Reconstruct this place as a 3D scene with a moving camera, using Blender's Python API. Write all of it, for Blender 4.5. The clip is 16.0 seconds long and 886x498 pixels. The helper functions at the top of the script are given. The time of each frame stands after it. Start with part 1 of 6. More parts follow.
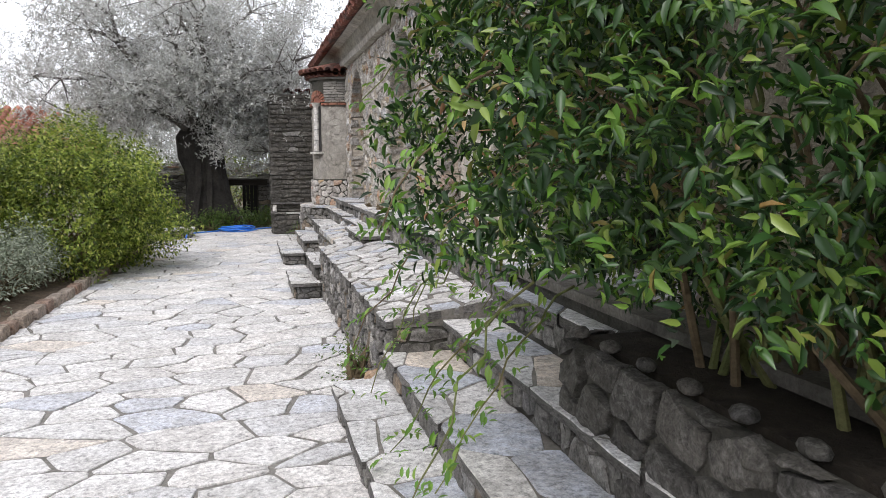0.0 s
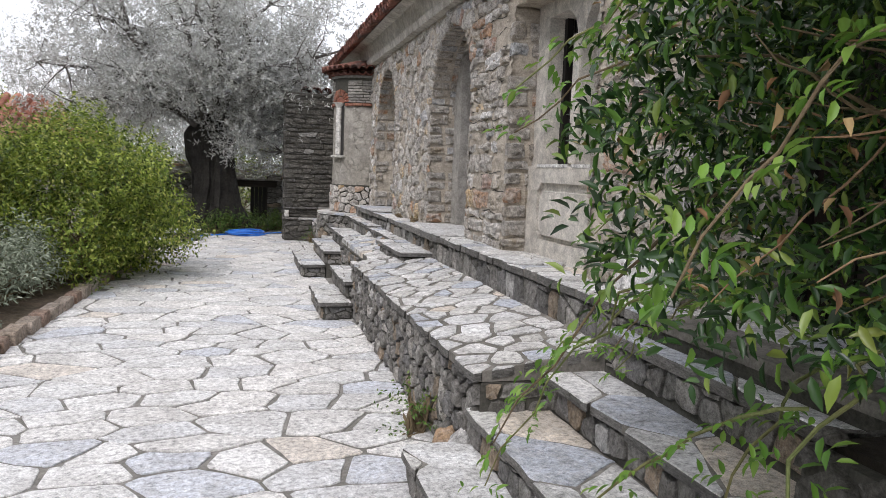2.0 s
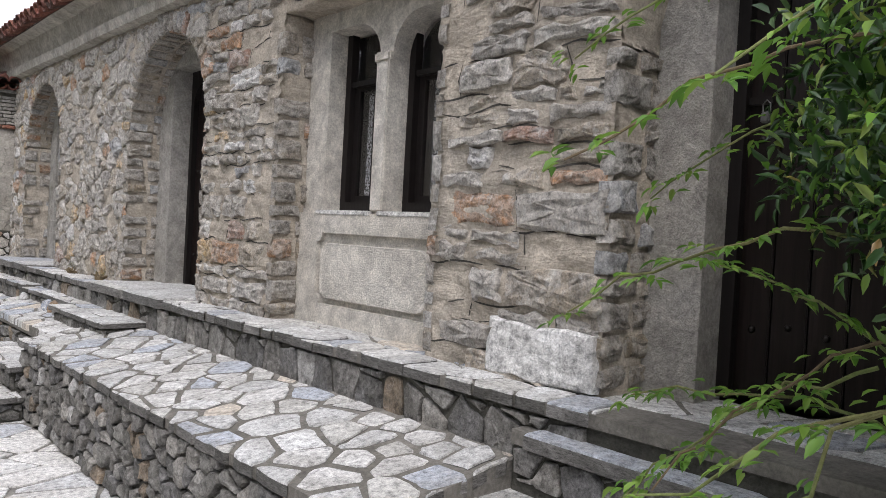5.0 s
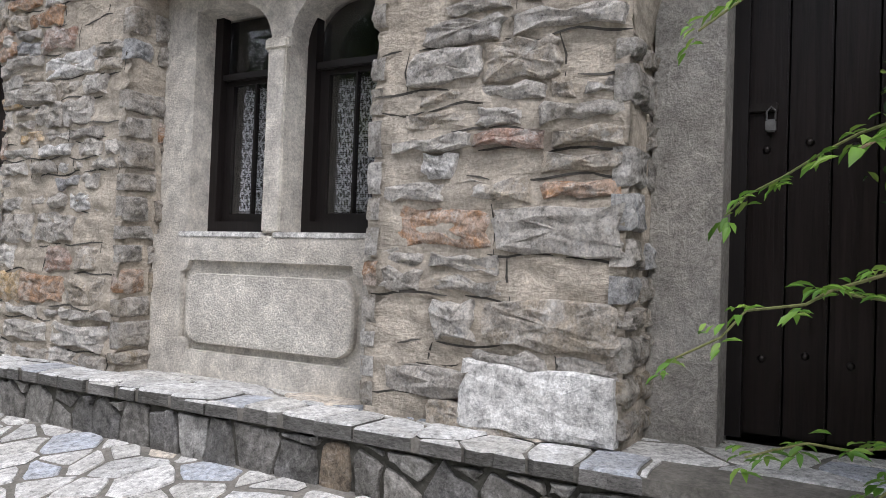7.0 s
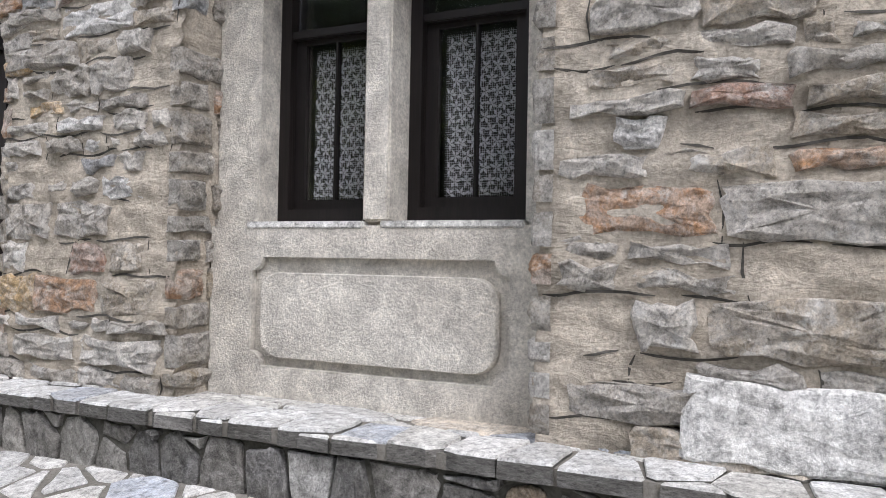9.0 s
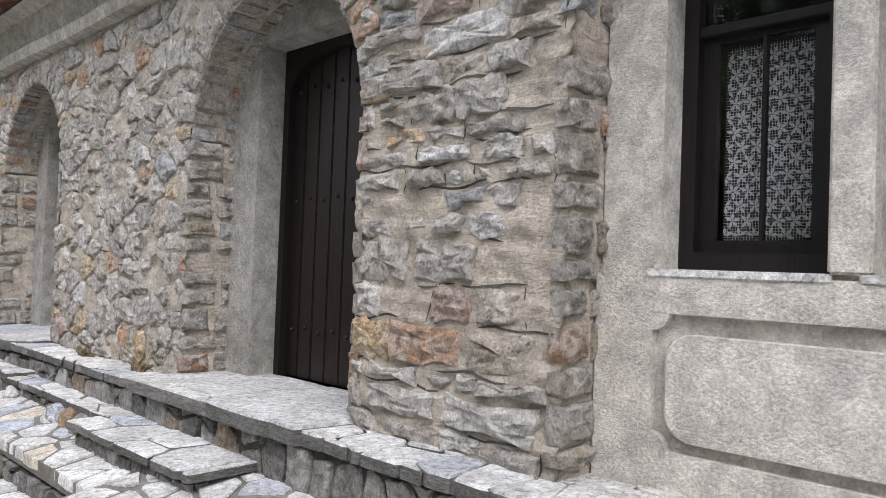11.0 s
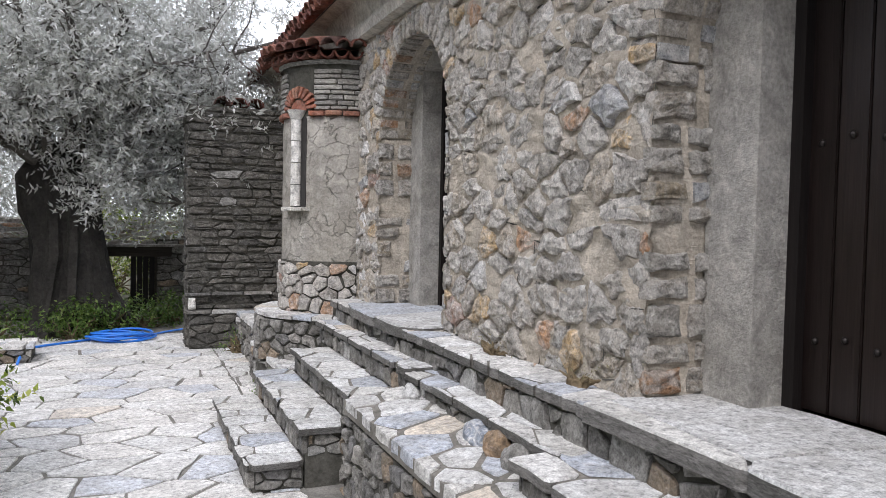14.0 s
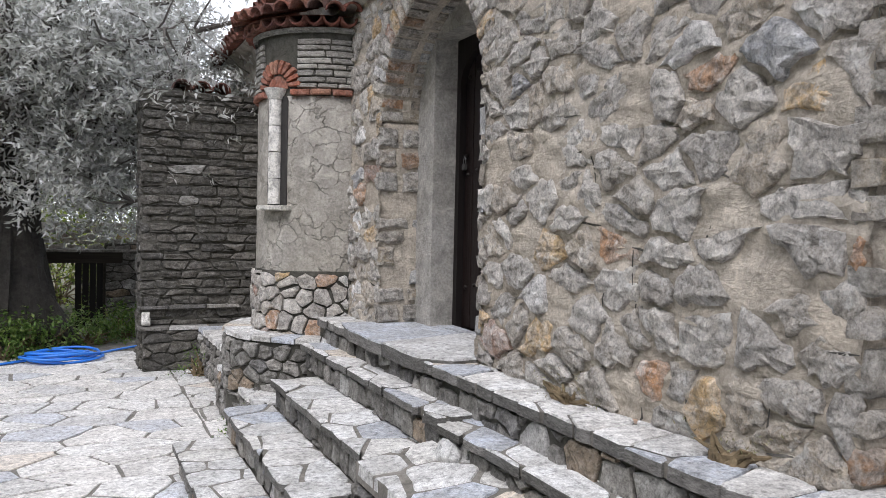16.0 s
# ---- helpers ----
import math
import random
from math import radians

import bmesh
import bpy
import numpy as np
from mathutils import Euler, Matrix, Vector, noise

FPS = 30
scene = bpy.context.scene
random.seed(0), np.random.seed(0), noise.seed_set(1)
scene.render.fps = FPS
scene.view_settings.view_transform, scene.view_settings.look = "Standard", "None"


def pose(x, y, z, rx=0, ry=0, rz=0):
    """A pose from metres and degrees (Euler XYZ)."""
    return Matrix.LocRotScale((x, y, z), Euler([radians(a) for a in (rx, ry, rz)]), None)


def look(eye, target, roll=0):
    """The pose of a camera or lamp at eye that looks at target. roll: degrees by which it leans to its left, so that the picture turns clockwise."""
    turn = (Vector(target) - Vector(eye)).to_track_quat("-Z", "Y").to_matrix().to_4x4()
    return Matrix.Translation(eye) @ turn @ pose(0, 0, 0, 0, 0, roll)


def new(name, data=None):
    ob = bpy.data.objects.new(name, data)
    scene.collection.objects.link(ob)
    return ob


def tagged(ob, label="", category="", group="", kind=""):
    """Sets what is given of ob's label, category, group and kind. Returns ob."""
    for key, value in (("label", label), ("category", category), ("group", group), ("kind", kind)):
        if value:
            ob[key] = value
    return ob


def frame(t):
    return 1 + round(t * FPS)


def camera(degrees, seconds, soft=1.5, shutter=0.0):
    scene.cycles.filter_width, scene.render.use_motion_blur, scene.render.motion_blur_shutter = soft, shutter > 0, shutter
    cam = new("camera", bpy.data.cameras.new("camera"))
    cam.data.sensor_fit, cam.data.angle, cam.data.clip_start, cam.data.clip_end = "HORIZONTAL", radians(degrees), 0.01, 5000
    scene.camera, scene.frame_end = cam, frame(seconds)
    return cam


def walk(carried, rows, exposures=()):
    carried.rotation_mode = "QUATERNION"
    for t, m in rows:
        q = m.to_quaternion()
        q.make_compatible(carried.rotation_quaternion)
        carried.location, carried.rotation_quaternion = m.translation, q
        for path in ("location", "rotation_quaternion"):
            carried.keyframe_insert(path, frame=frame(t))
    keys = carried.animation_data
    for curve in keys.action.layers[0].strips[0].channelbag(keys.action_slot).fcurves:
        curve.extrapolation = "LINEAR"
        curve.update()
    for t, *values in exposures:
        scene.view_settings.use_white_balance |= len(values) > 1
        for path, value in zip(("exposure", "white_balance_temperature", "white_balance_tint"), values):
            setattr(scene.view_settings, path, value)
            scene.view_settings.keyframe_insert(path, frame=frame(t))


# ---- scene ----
cam = camera(61.8, 16.0, soft=0.65)
PATH = [
    (0, (-0.006, 0.017, 1.469), (0.503, 1.938, 1.239), -0.1),
    (0.5, (-0.105, 0.276, 1.477), (0.398, 2.202, 1.283), 1.5),
    (1, (-0.214, 0.504, 1.473), (0.287, 2.422, 1.213), 1.4),
    (1.5, (-0.257, 0.795, 1.479), (0.207, 2.73, 1.28), 0.4),
    (2, (-0.289, 1.007, 1.48), (0.236, 2.926, 1.271), 2.3),
    (2.5, (-0.397, 1.263, 1.481), (0.343, 3.115, 1.335), 1.7),
    (3, (-0.499, 1.477, 1.487), (0.341, 3.279, 1.273), 2.2),
    (3.5, (-0.518, 1.765, 1.504), (0.339, 3.559, 1.288), -0.4),
    (4, (-0.548, 1.981, 1.493), (0.462, 3.696, 1.296), 2.1),
    (4.2, (-0.587, 2.085, 1.491), (0.572, 3.709, 1.354), 1.7),
    (6.3, (-0.625, 3.025, 1.381), (0.885, 4.337, 1.426), 3.3),
    (6.5, (-0.625, 3.145, 1.399), (0.978, 4.337, 1.488), 2.0),
    (7, (-0.598, 3.38, 1.434), (1.134, 4.377, 1.483), 2.1),
    (7.5, (-0.489, 3.623, 1.476), (1.219, 4.655, 1.601), 0.1),
    (8, (-0.458, 3.847, 1.462), (1.207, 4.949, 1.581), 2.7),
    (8.5, (-0.471, 4.118, 1.414), (1.283, 5.069, 1.537), -0.2),
    (9, (-0.455, 4.338, 1.416), (1.357, 5.184, 1.452), 1.1),
    (9.5, (-0.372, 4.572, 1.411), (1.329, 5.622, 1.468), -0.1),
    (10, (-0.322, 4.737, 1.439), (1.208, 6.021, 1.538), 1.6),
    (10.2, (-0.313, 4.809, 1.481), (1.181, 6.136, 1.561), 2.1),
    (12.3, (-0.204, 5.787, 1.572), (1.151, 7.258, 1.612), 0.9),
    (12.5, (-0.222, 5.91, 1.581), (1.084, 7.425, 1.616), 1.0),
    (13, (-0.262, 6.136, 1.585), (0.869, 7.784, 1.526), 0.5),
    (13.5, (-0.193, 6.405, 1.59), (0.711, 8.189, 1.56), -1.3),
    (14, (-0.151, 6.679, 1.567), (0.634, 8.517, 1.494), 1.2),
    (14.5, (-0.209, 6.973, 1.561), (0.59, 8.806, 1.503), -0.8),
    (15, (-0.139, 7.277, 1.56), (0.725, 9.078, 1.464), -1.4),
    (15.5, (-0.075, 7.536, 1.566), (0.735, 9.362, 1.48), -0.2),
    (16, (-0.072, 7.8, 1.544), (0.814, 9.593, 1.484), 1.3),
]
EXPOSURES = [(t, e, 6500 if t < 5 else 6330, 14.5) for t, e in ((0, 0.14), (1.5, 0.10), (2.5, 0.0), (4.2, 0.05), (6.3, 0.25), (7.5, 0.35), (9, 0.46), (10.2, 0.40), (12.5, 0.46), (14.5, 0.24), (16, 0.30))]

walk(cam, [(t, look(eye, target, roll)) for t, eye, target, roll in PATH], exposures=EXPOSURES)

# ---- world and light: a bright overcast day ----
world = bpy.data.worlds.new("overcast_sky")
scene.world = world
world.use_nodes = True
wn, wl = world.node_tree.nodes, world.node_tree.links
wn.clear()
sky = wn.new("ShaderNodeTexSky")
sky.sky_type = "NISHITA"
sky.sun_disc = False
sky.sun_elevation = radians(58)
sky.sun_rotation = radians(250)
sky.dust_density = 3.0
cloud = wn.new("ShaderNodeMix")
cloud.data_type = "RGBA"
cloud.inputs[0].default_value = 0.86
cloud.inputs[7].default_value = (10.0, 10.4, 11.1, 1)
bg = wn.new("ShaderNodeBackground")
bg.inputs[1].default_value = 0.15
wout = wn.new("ShaderNodeOutputWorld")
wl.new(sky.outputs[0], cloud.inputs[6])
wl.new(cloud.outputs[2], bg.inputs[0])
wl.new(bg.outputs[0], wout.inputs[0])
sun_data = bpy.data.lights.new("sun", "SUN")
sun_data.energy = 1.8
sun_data.angle = radians(25)
sun_data.color = (1.0, 0.985, 0.96)
sun = new("sun", sun_data)
sun.matrix_world = look((-6, -2, 12), (0, 6, 0))

# ---- materials ----


def mat(name, rough=0.9, metal=0.0, spec=0.3):
    m = bpy.data.materials.new(name)
    m.use_nodes = True
    b = m.node_tree.nodes["Principled BSDF"]
    b.inputs["Roughness"].default_value = rough
    b.inputs["Metallic"].default_value = metal
    b.inputs["Specular IOR Level"].default_value = spec
    return m, m.node_tree.nodes, m.node_tree.links, b


def coords(n, l, scale=(1, 1, 1)):
    g = n.new("ShaderNodeNewGeometry")
    mp = n.new("ShaderNodeMapping")
    mp.inputs["Scale"].default_value = scale
    l.new(g.outputs["Position"], mp.inputs["Vector"])
    return mp.outputs[0]


def noise_tex(n, l, vec, scale, detail=6, rough=0.6, dist=0.0):
    t = n.new("ShaderNodeTexNoise")
    t.inputs["Scale"].default_value = scale
    t.inputs["Detail"].default_value = detail
    t.inputs["Roughness"].default_value = rough
    t.inputs["Distortion"].default_value = dist
    l.new(vec, t.inputs["Vector"])
    return t.outputs["Fac"]


def ramp(n, l, fac, stops, constant=False):
    r = n.new("ShaderNodeValToRGB")
    if constant:
        r.color_ramp.interpolation = "CONSTANT"
    e = r.color_ramp.elements
    while len(e) < len(stops):
        e.new(0.5)
    for k, (p, c) in enumerate(stops):
        e[k].position = p
        e[k].color = (*c, 1) if len(c) == 3 else c
    l.new(fac, r.inputs[0])
    return r.outputs[0]


def grey(v):
    return (v, v, v)


def mixc(n, l, fac, a, b, mode="MIX"):
    m = n.new("ShaderNodeMix")
    m.data_type = "RGBA"
    m.blend_type = mode
    for sock, val in ((m.inputs[0], fac), (m.inputs[6], a), (m.inputs[7], b)):
        if isinstance(val, (int, float)):
            sock.default_value = val
        elif isinstance(val, tuple):
            sock.default_value = (*val, 1)
        else:
            l.new(val, sock)
    return m.outputs[2]


def math_node(n, l, op, a, b=0.0):
    m = n.new("ShaderNodeMath")
    m.operation = op
    for sock, val in ((m.inputs[0], a), (m.inputs[1], b)):
        if isinstance(val, (int, float)):
            sock.default_value = val
        else:
            l.new(val, sock)
    return m.outputs[0]


def bump(n, l, b, height, strength=0.5, dist=0.02, prev=None):
    u = n.new("ShaderNodeBump")
    u.inputs["Strength"].default_value = strength
    u.inputs["Distance"].default_value = dist
    l.new(height, u.inputs["Height"])
    if prev is not None:
        l.new(prev, u.inputs["Normal"])
    l.new(u.outputs[0], b.inputs["Normal"])
    return u.outputs[0]


def piece_random(n, l):
    o = n.new("ShaderNodeObjectInfo")
    g = n.new("ShaderNodeNewGeometry")
    return math_node(n, l, "FRACT", math_node(n, l, "ADD", o.outputs["Random"], g.outputs["Random Per Island"]))


def stone_mat(name, stops, stain=0.35, grain=28, vein=0.25, rough=0.88, stretch=(1, 1, 1), dirt=(0.10, 0.095, 0.08), lichen=0.0, bumps=(0.55, 0.5), patch=0.0):
    m, n, l, b = mat(name, rough)
    r = piece_random(n, l)
    base = ramp(n, l, r, stops, constant=True)
    v = coords(n, l, stretch)
    shift = n.new("ShaderNodeVectorMath")
    shift.operation = "ADD"
    comb = n.new("ShaderNodeCombineXYZ")
    for k in range(3):
        l.new(math_node(n, l, "MULTIPLY", r, 17.0 + 9 * k), comb.inputs[k])
    l.new(v, shift.inputs[0])
    l.new(comb.outputs[0], shift.inputs[1])
    v = shift.outputs[0]
    big = noise_tex(n, l, v, 5, 5, 0.65, 0.6)
    fine = noise_tex(n, l, v, grain, 8, 0.72, 0.3)
    streak = noise_tex(n, l, v, 14, 6, 0.7, 2.2)
    if patch:
        spread = noise_tex(n, l, v, 7, 6, 0.7, 1.0)
        base = mixc(n, l, math_node(n, l, "MULTIPLY", ramp(n, l, spread, [(0.44, grey(0)), (0.56, grey(1))]), patch), base, (0.60, 0.575, 0.54))
    c = mixc(n, l, math_node(n, l, "MULTIPLY", ramp(n, l, streak, [(0.48, grey(0)), (0.62, grey(1))]), vein), base, (0.78, 0.76, 0.73))
    c = mixc(n, l, math_node(n, l, "MULTIPLY", ramp(n, l, big, [(0.42, grey(1)), (0.60, grey(0))]), stain), c, dirt)
    c = mixc(n, l, 0.85, c, ramp(n, l, fine, [(0.33, grey(0.30)), (0.49, grey(0.98)), (0.66, grey(1.42))]), "MULTIPLY")
    tiny = noise_tex(n, l, v, grain * 4.5, 4, 0.7)
    c = mixc(n, l, 0.75, c, ramp(n, l, tiny, [(0.32, grey(0.52)), (0.5, grey(1.0)), (0.68, grey(1.32))]), "MULTIPLY")
    if lichen:
        spots = noise_tex(n, l, v, 9, 7, 0.75, 0.2)
        c = mixc(n, l, math_node(n, l, "MULTIPLY", ramp(n, l, spots, [(0.56, grey(0)), (0.64, grey(1))]), lichen), c, (0.86, 0.85, 0.82))
    l.new(c, b.inputs["Base Color"])
    u = bump(n, l, b, streak, bumps[0], 0.03)
    u = bump(n, l, b, fine, bumps[1], 0.022, u)
    bump(n, l, b, tiny, min(1.0, bumps[1]), 0.006, u)
    return m


def mortar_mat(name, col, lines=0.0, grain=60, wear=(0.35, 0.31, 0.25), cell=(1, 3.2, 6.5), strength=0.5, dark=(0.09, 0.085, 0.075), width=0.03, fw=0.35, wrinkle=0.0):
    m, n, l, b = mat(name, 0.95)
    v = coords(n, l)
    big = noise_tex(n, l, v, 1.6, 6, 0.6, 0.4)
    mid = noise_tex(n, l, v, 9, 6, 0.65, 0.5)
    fine = noise_tex(n, l, v, grain, 6, 0.7)
    c = mixc(n, l, ramp(n, l, big, [(0.38, grey(0.0)), (0.66, grey(0.8))]), col, wear)
    c = mixc(n, l, 0.7, c, ramp(n, l, mid, [(0.34, grey(0.55)), (0.66, grey(1.28))]), "MULTIPLY")
    c = mixc(n, l, 0.6, c, ramp(n, l, fine, [(0.33, grey(0.5)), (0.65, grey(1.27))]), "MULTIPLY")
    height = math_node(n, l, "ADD", math_node(n, l, "MULTIPLY", mid, 1.0), math_node(n, l, "MULTIPLY", fine, fw))
    if wrinkle:
        wr = noise_tex(n, l, coords(n, l, (6, 7, 26)), 1.0, 5, 0.62, 1.4)
        height = math_node(n, l, "ADD", height, math_node(n, l, "MULTIPLY", wr, 2.2 * wrinkle))
        c = mixc(n, l, 0.75 * wrinkle, c, ramp(n, l, wr, [(0.36, grey(0.42)), (0.47, grey(1.0)), (0.62, grey(1.18)), (0.7, grey(0.85))]), "MULTIPLY")
    if lines:
        mp = coords(n, l, cell)
        wob = n.new("ShaderNodeVectorMath")
        wob.operation = "ADD"
        nz = n.new("ShaderNodeTexNoise")
        nz.inputs["Scale"].default_value = 1.7
        nz.inputs["Detail"].default_value = 3
        l.new(mp, nz.inputs["Vector"])
        l.new(mp, wob.inputs[0])
        l.new(nz.outputs["Color"], wob.inputs[1])
        vo = n.new("ShaderNodeTexVoronoi")
        vo.feature = "DISTANCE_TO_EDGE"
        vo.inputs["Scale"].default_value = 1.0
        l.new(wob.outputs[0], vo.inputs["Vector"])
        edge = ramp(n, l, vo.outputs["Distance"], [(0.0, grey(1)), (width, grey(0))])
        gate = ramp(n, l, noise_tex(n, l, v, 4.5, 2), [(0.44, grey(0)), (0.52, grey(1))])
        cut = math_node(n, l, "MULTIPLY", edge, gate)
        c = mixc(n, l, math_node(n, l, "MULTIPLY", cut, lines), c, dark)
        height = math_node(n, l, "SUBTRACT", height, math_node(n, l, "MULTIPLY", cut, 1.2))
    l.new(c, b.inputs["Base Color"])
    bump(n, l, b, height, strength, 0.03)
    return m


FLAG = stone_mat("flagstone", [(0.0, (0.66, 0.655, 0.64)), (0.2, (0.73, 0.72, 0.70)), (0.4, (0.60, 0.60, 0.60)), (0.55, (0.75, 0.73, 0.70)), (0.72, (0.66, 0.645, 0.62)), (0.88, (0.56, 0.58, 0.62)), (0.95, (0.68, 0.62, 0.55))], bumps=(0.22, 0.35), stain=0.34, vein=0.3, grain=34, rough=0.8, dirt=(0.26, 0.24, 0.215))
SLAB = stone_mat("step_slab", [(0.0, (0.56, 0.56, 0.55)), (0.3, (0.64, 0.63, 0.61)), (0.55, (0.44, 0.47, 0.52)), (0.68, (0.58, 0.57, 0.54)), (0.84, (0.60, 0.53, 0.44)), (0.9, (0.68, 0.68, 0.67))], bumps=(0.22, 0.35), stain=0.42, vein=0.3, grain=34, rough=0.8, dirt=(0.22, 0.205, 0.18))
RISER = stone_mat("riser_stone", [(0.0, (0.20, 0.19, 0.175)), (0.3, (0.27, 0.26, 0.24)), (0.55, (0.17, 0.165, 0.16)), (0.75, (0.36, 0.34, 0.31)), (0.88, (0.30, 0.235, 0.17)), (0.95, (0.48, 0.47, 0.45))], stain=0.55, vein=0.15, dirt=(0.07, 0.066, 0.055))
RUBBLE = stone_mat("wall_rubble", [(0.0, (0.45, 0.41, 0.36)), (0.2, (0.57, 0.53, 0.48)), (0.36, (0.41, 0.38, 0.345)), (0.5, (0.64, 0.60, 0.55)), (0.66, (0.49, 0.42, 0.335)), (0.79, (0.40, 0.41, 0.43)), (0.82, (0.55, 0.31, 0.17)), (0.875, (0.60, 0.42, 0.22)), (0.92, (0.78, 0.76, 0.74)), (0.975, (0.40, 0.25, 0.19))], stain=0.3, vein=0.35, grain=24, dirt=(0.22, 0.195, 0.165), bumps=(0.8, 1.0), lichen=0.5, patch=0.4)
QUOIN = stone_mat("quoin_stone", [(0.0, (0.34, 0.30, 0.25)), (0.25, (0.40, 0.365, 0.32)), (0.5, (0.31, 0.29, 0.26)), (0.68, (0.36, 0.30, 0.22)), (0.82, (0.40, 0.23, 0.13)), (0.89, (0.40, 0.41, 0.42)), (0.95, (0.58, 0.56, 0.53))], stain=0.3, vein=0.2, grain=24, dirt=(0.2, 0.17, 0.13), bumps=(0.9, 1.0), patch=0.6)
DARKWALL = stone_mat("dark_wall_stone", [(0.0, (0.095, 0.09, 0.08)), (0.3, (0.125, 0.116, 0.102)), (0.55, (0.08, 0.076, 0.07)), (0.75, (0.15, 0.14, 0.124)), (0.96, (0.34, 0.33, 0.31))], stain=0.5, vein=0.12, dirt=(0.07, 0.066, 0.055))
MORTAR = mortar_mat("wall_mortar", (0.52, 0.465, 0.39), grain=70, wear=(0.45, 0.39, 0.315), strength=0.8, wrinkle=0.3, fw=0.5)
# dark mortar tone that paints the shadow inside trowel lines
GROOVESHADE = mortar_mat("groove_shade", (0.09, 0.083, 0.073), wear=(0.06, 0.056, 0.05), strength=0.4)
JOINT = mortar_mat("paving_joint", (0.23, 0.215, 0.19), wear=(0.15, 0.14, 0.12), strength=0.6)
PAVEJOINT = mortar_mat("yard_joint", (0.25, 0.238, 0.215), wear=(0.16, 0.15, 0.13), strength=0.6)
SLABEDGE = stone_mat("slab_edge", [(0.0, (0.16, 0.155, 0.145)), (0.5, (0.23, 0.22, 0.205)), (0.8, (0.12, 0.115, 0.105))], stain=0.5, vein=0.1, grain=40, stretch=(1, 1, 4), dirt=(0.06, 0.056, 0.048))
DARKJOINT = mortar_mat("dark_joint", (0.11, 0.105, 0.09), wear=(0.07, 0.068, 0.055), strength=0.8)
PLASTER = mortar_mat("bush_hammered_render", (0.70, 0.665, 0.60), grain=85, wear=(0.62, 0.57, 0.495), strength=0.6, fw=1.5)
CONCRETE = mortar_mat("grey_render", (0.47, 0.45, 0.415), grain=60, wear=(0.37, 0.345, 0.305), strength=0.7, fw=1.3)
CORNICE = mortar_mat("cornice_plaster", (0.52, 0.49, 0.44), grain=40, wear=(0.36, 0.33, 0.28), strength=0.4)
APSE = mortar_mat("apse_render", (0.40, 0.375, 0.335), lines=0.4, grain=55, wear=(0.30, 0.275, 0.23), cell=(6.5, 6.5, 7.5), strength=0.7, width=0.035)
# planter soil: the bush's shade is put into this near-black colour
SHADESOIL = mortar_mat("shaded_soil", (0.045, 0.036, 0.027), grain=30, wear=(0.025, 0.021, 0.016), strength=1.0)
SOIL = mortar_mat("soil", (0.16, 0.12, 0.085), grain=30, wear=(0.09, 0.075, 0.05), strength=1.0)
GROUND = mortar_mat("far_ground", (0.16, 0.15, 0.10), grain=12, wear=(0.09, 0.10, 0.05), strength=1.0)
TILE = stone_mat("roof_tile", [(0.0, (0.24, 0.085, 0.06)), (0.4, (0.18, 0.065, 0.05)), (0.7, (0.29, 0.12, 0.085)), (0.9, (0.13, 0.07, 0.06))], stain=0.6, vein=0.05, dirt=(0.09, 0.06, 0.05))
BRICK = stone_mat("red_brick", [(0.0, (0.33, 0.12, 0.075)), (0.5, (0.27, 0.10, 0.065)), (0.8, (0.37, 0.18, 0.12))], stain=0.3, vein=0.1, dirt=(0.22, 0.15, 0.11))
THINSTONE = stone_mat("thin_course_stone", [(0.0, (0.33, 0.31, 0.28)), (0.4, (0.42, 0.40, 0.36)), (0.75, (0.26, 0.25, 0.23))], stain=0.3, vein=0.2, stretch=(1, 1, 3))
MARBLE = stone_mat("white_marble", [(0.0, (0.70, 0.68, 0.64)), (0.5, (0.64, 0.62, 0.57))], stain=0.25, vein=0.1, grain=15, rough=0.7, dirt=(0.4, 0.37, 0.31))
WHITEBLOCK = stone_mat("whitewashed_block", [(0.0, (0.78, 0.77, 0.75))], stain=0.3, vein=0.3, grain=22, dirt=(0.22, 0.20, 0.17), lichen=0.7)


def plank_mat(name, col, rough=0.42, ax=(60, 60, 2.2)):
    m, n, l, b = mat(name, rough, spec=0.3)
    v = coords(n, l, ax)
    g = noise_tex(n, l, v, 1.0, 5, 0.6, 1.2)
    r = piece_random(n, l)
    c = mixc(n, l, 0.8, col, ramp(n, l, g, [(0.3, grey(0.45)), (0.7, grey(1.5))]), "MULTIPLY")
    c = mixc(n, l, 0.5, c, ramp(n, l, r, [(0, grey(0.7)), (1, grey(1.3))]), "MULTIPLY")
    l.new(c, b.inputs["Base Color"])
    rr = n.new("ShaderNodeMapRange")
    rr.inputs[3].default_value = rough - 0.1
    rr.inputs[4].default_value = rough + 0.22
    l.new(g, rr.inputs[0])
    l.new(rr.outputs[0], b.inputs["Roughness"])
    bump(n, l, b, g, 0.35, 0.004)
    return m


DOORWOOD = plank_mat("dark_stained_wood", (0.014, 0.009, 0.008), 0.30)
FRAMEWOOD = plank_mat("window_frame_wood", (0.009, 0.0065, 0.006), 0.5)
BEAM = plank_mat("weathered_beam", (0.05, 0.042, 0.035), 0.8, (2, 30, 30))


def plain(name, col, rough=0.5, metal=0.0, spec=0.5, var=0.25, scale=30):
    m, n, l, b = mat(name, rough, metal, spec)
    v = coords(n, l)
    f = noise_tex(n, l, v, scale, 5)
    l.new(mixc(n, l, 1.0, col, ramp(n, l, f, [(0.3, grey(1 - var)), (0.7, grey(1 + var))]), "MULTIPLY"), b.inputs["Base Color"])
    return m


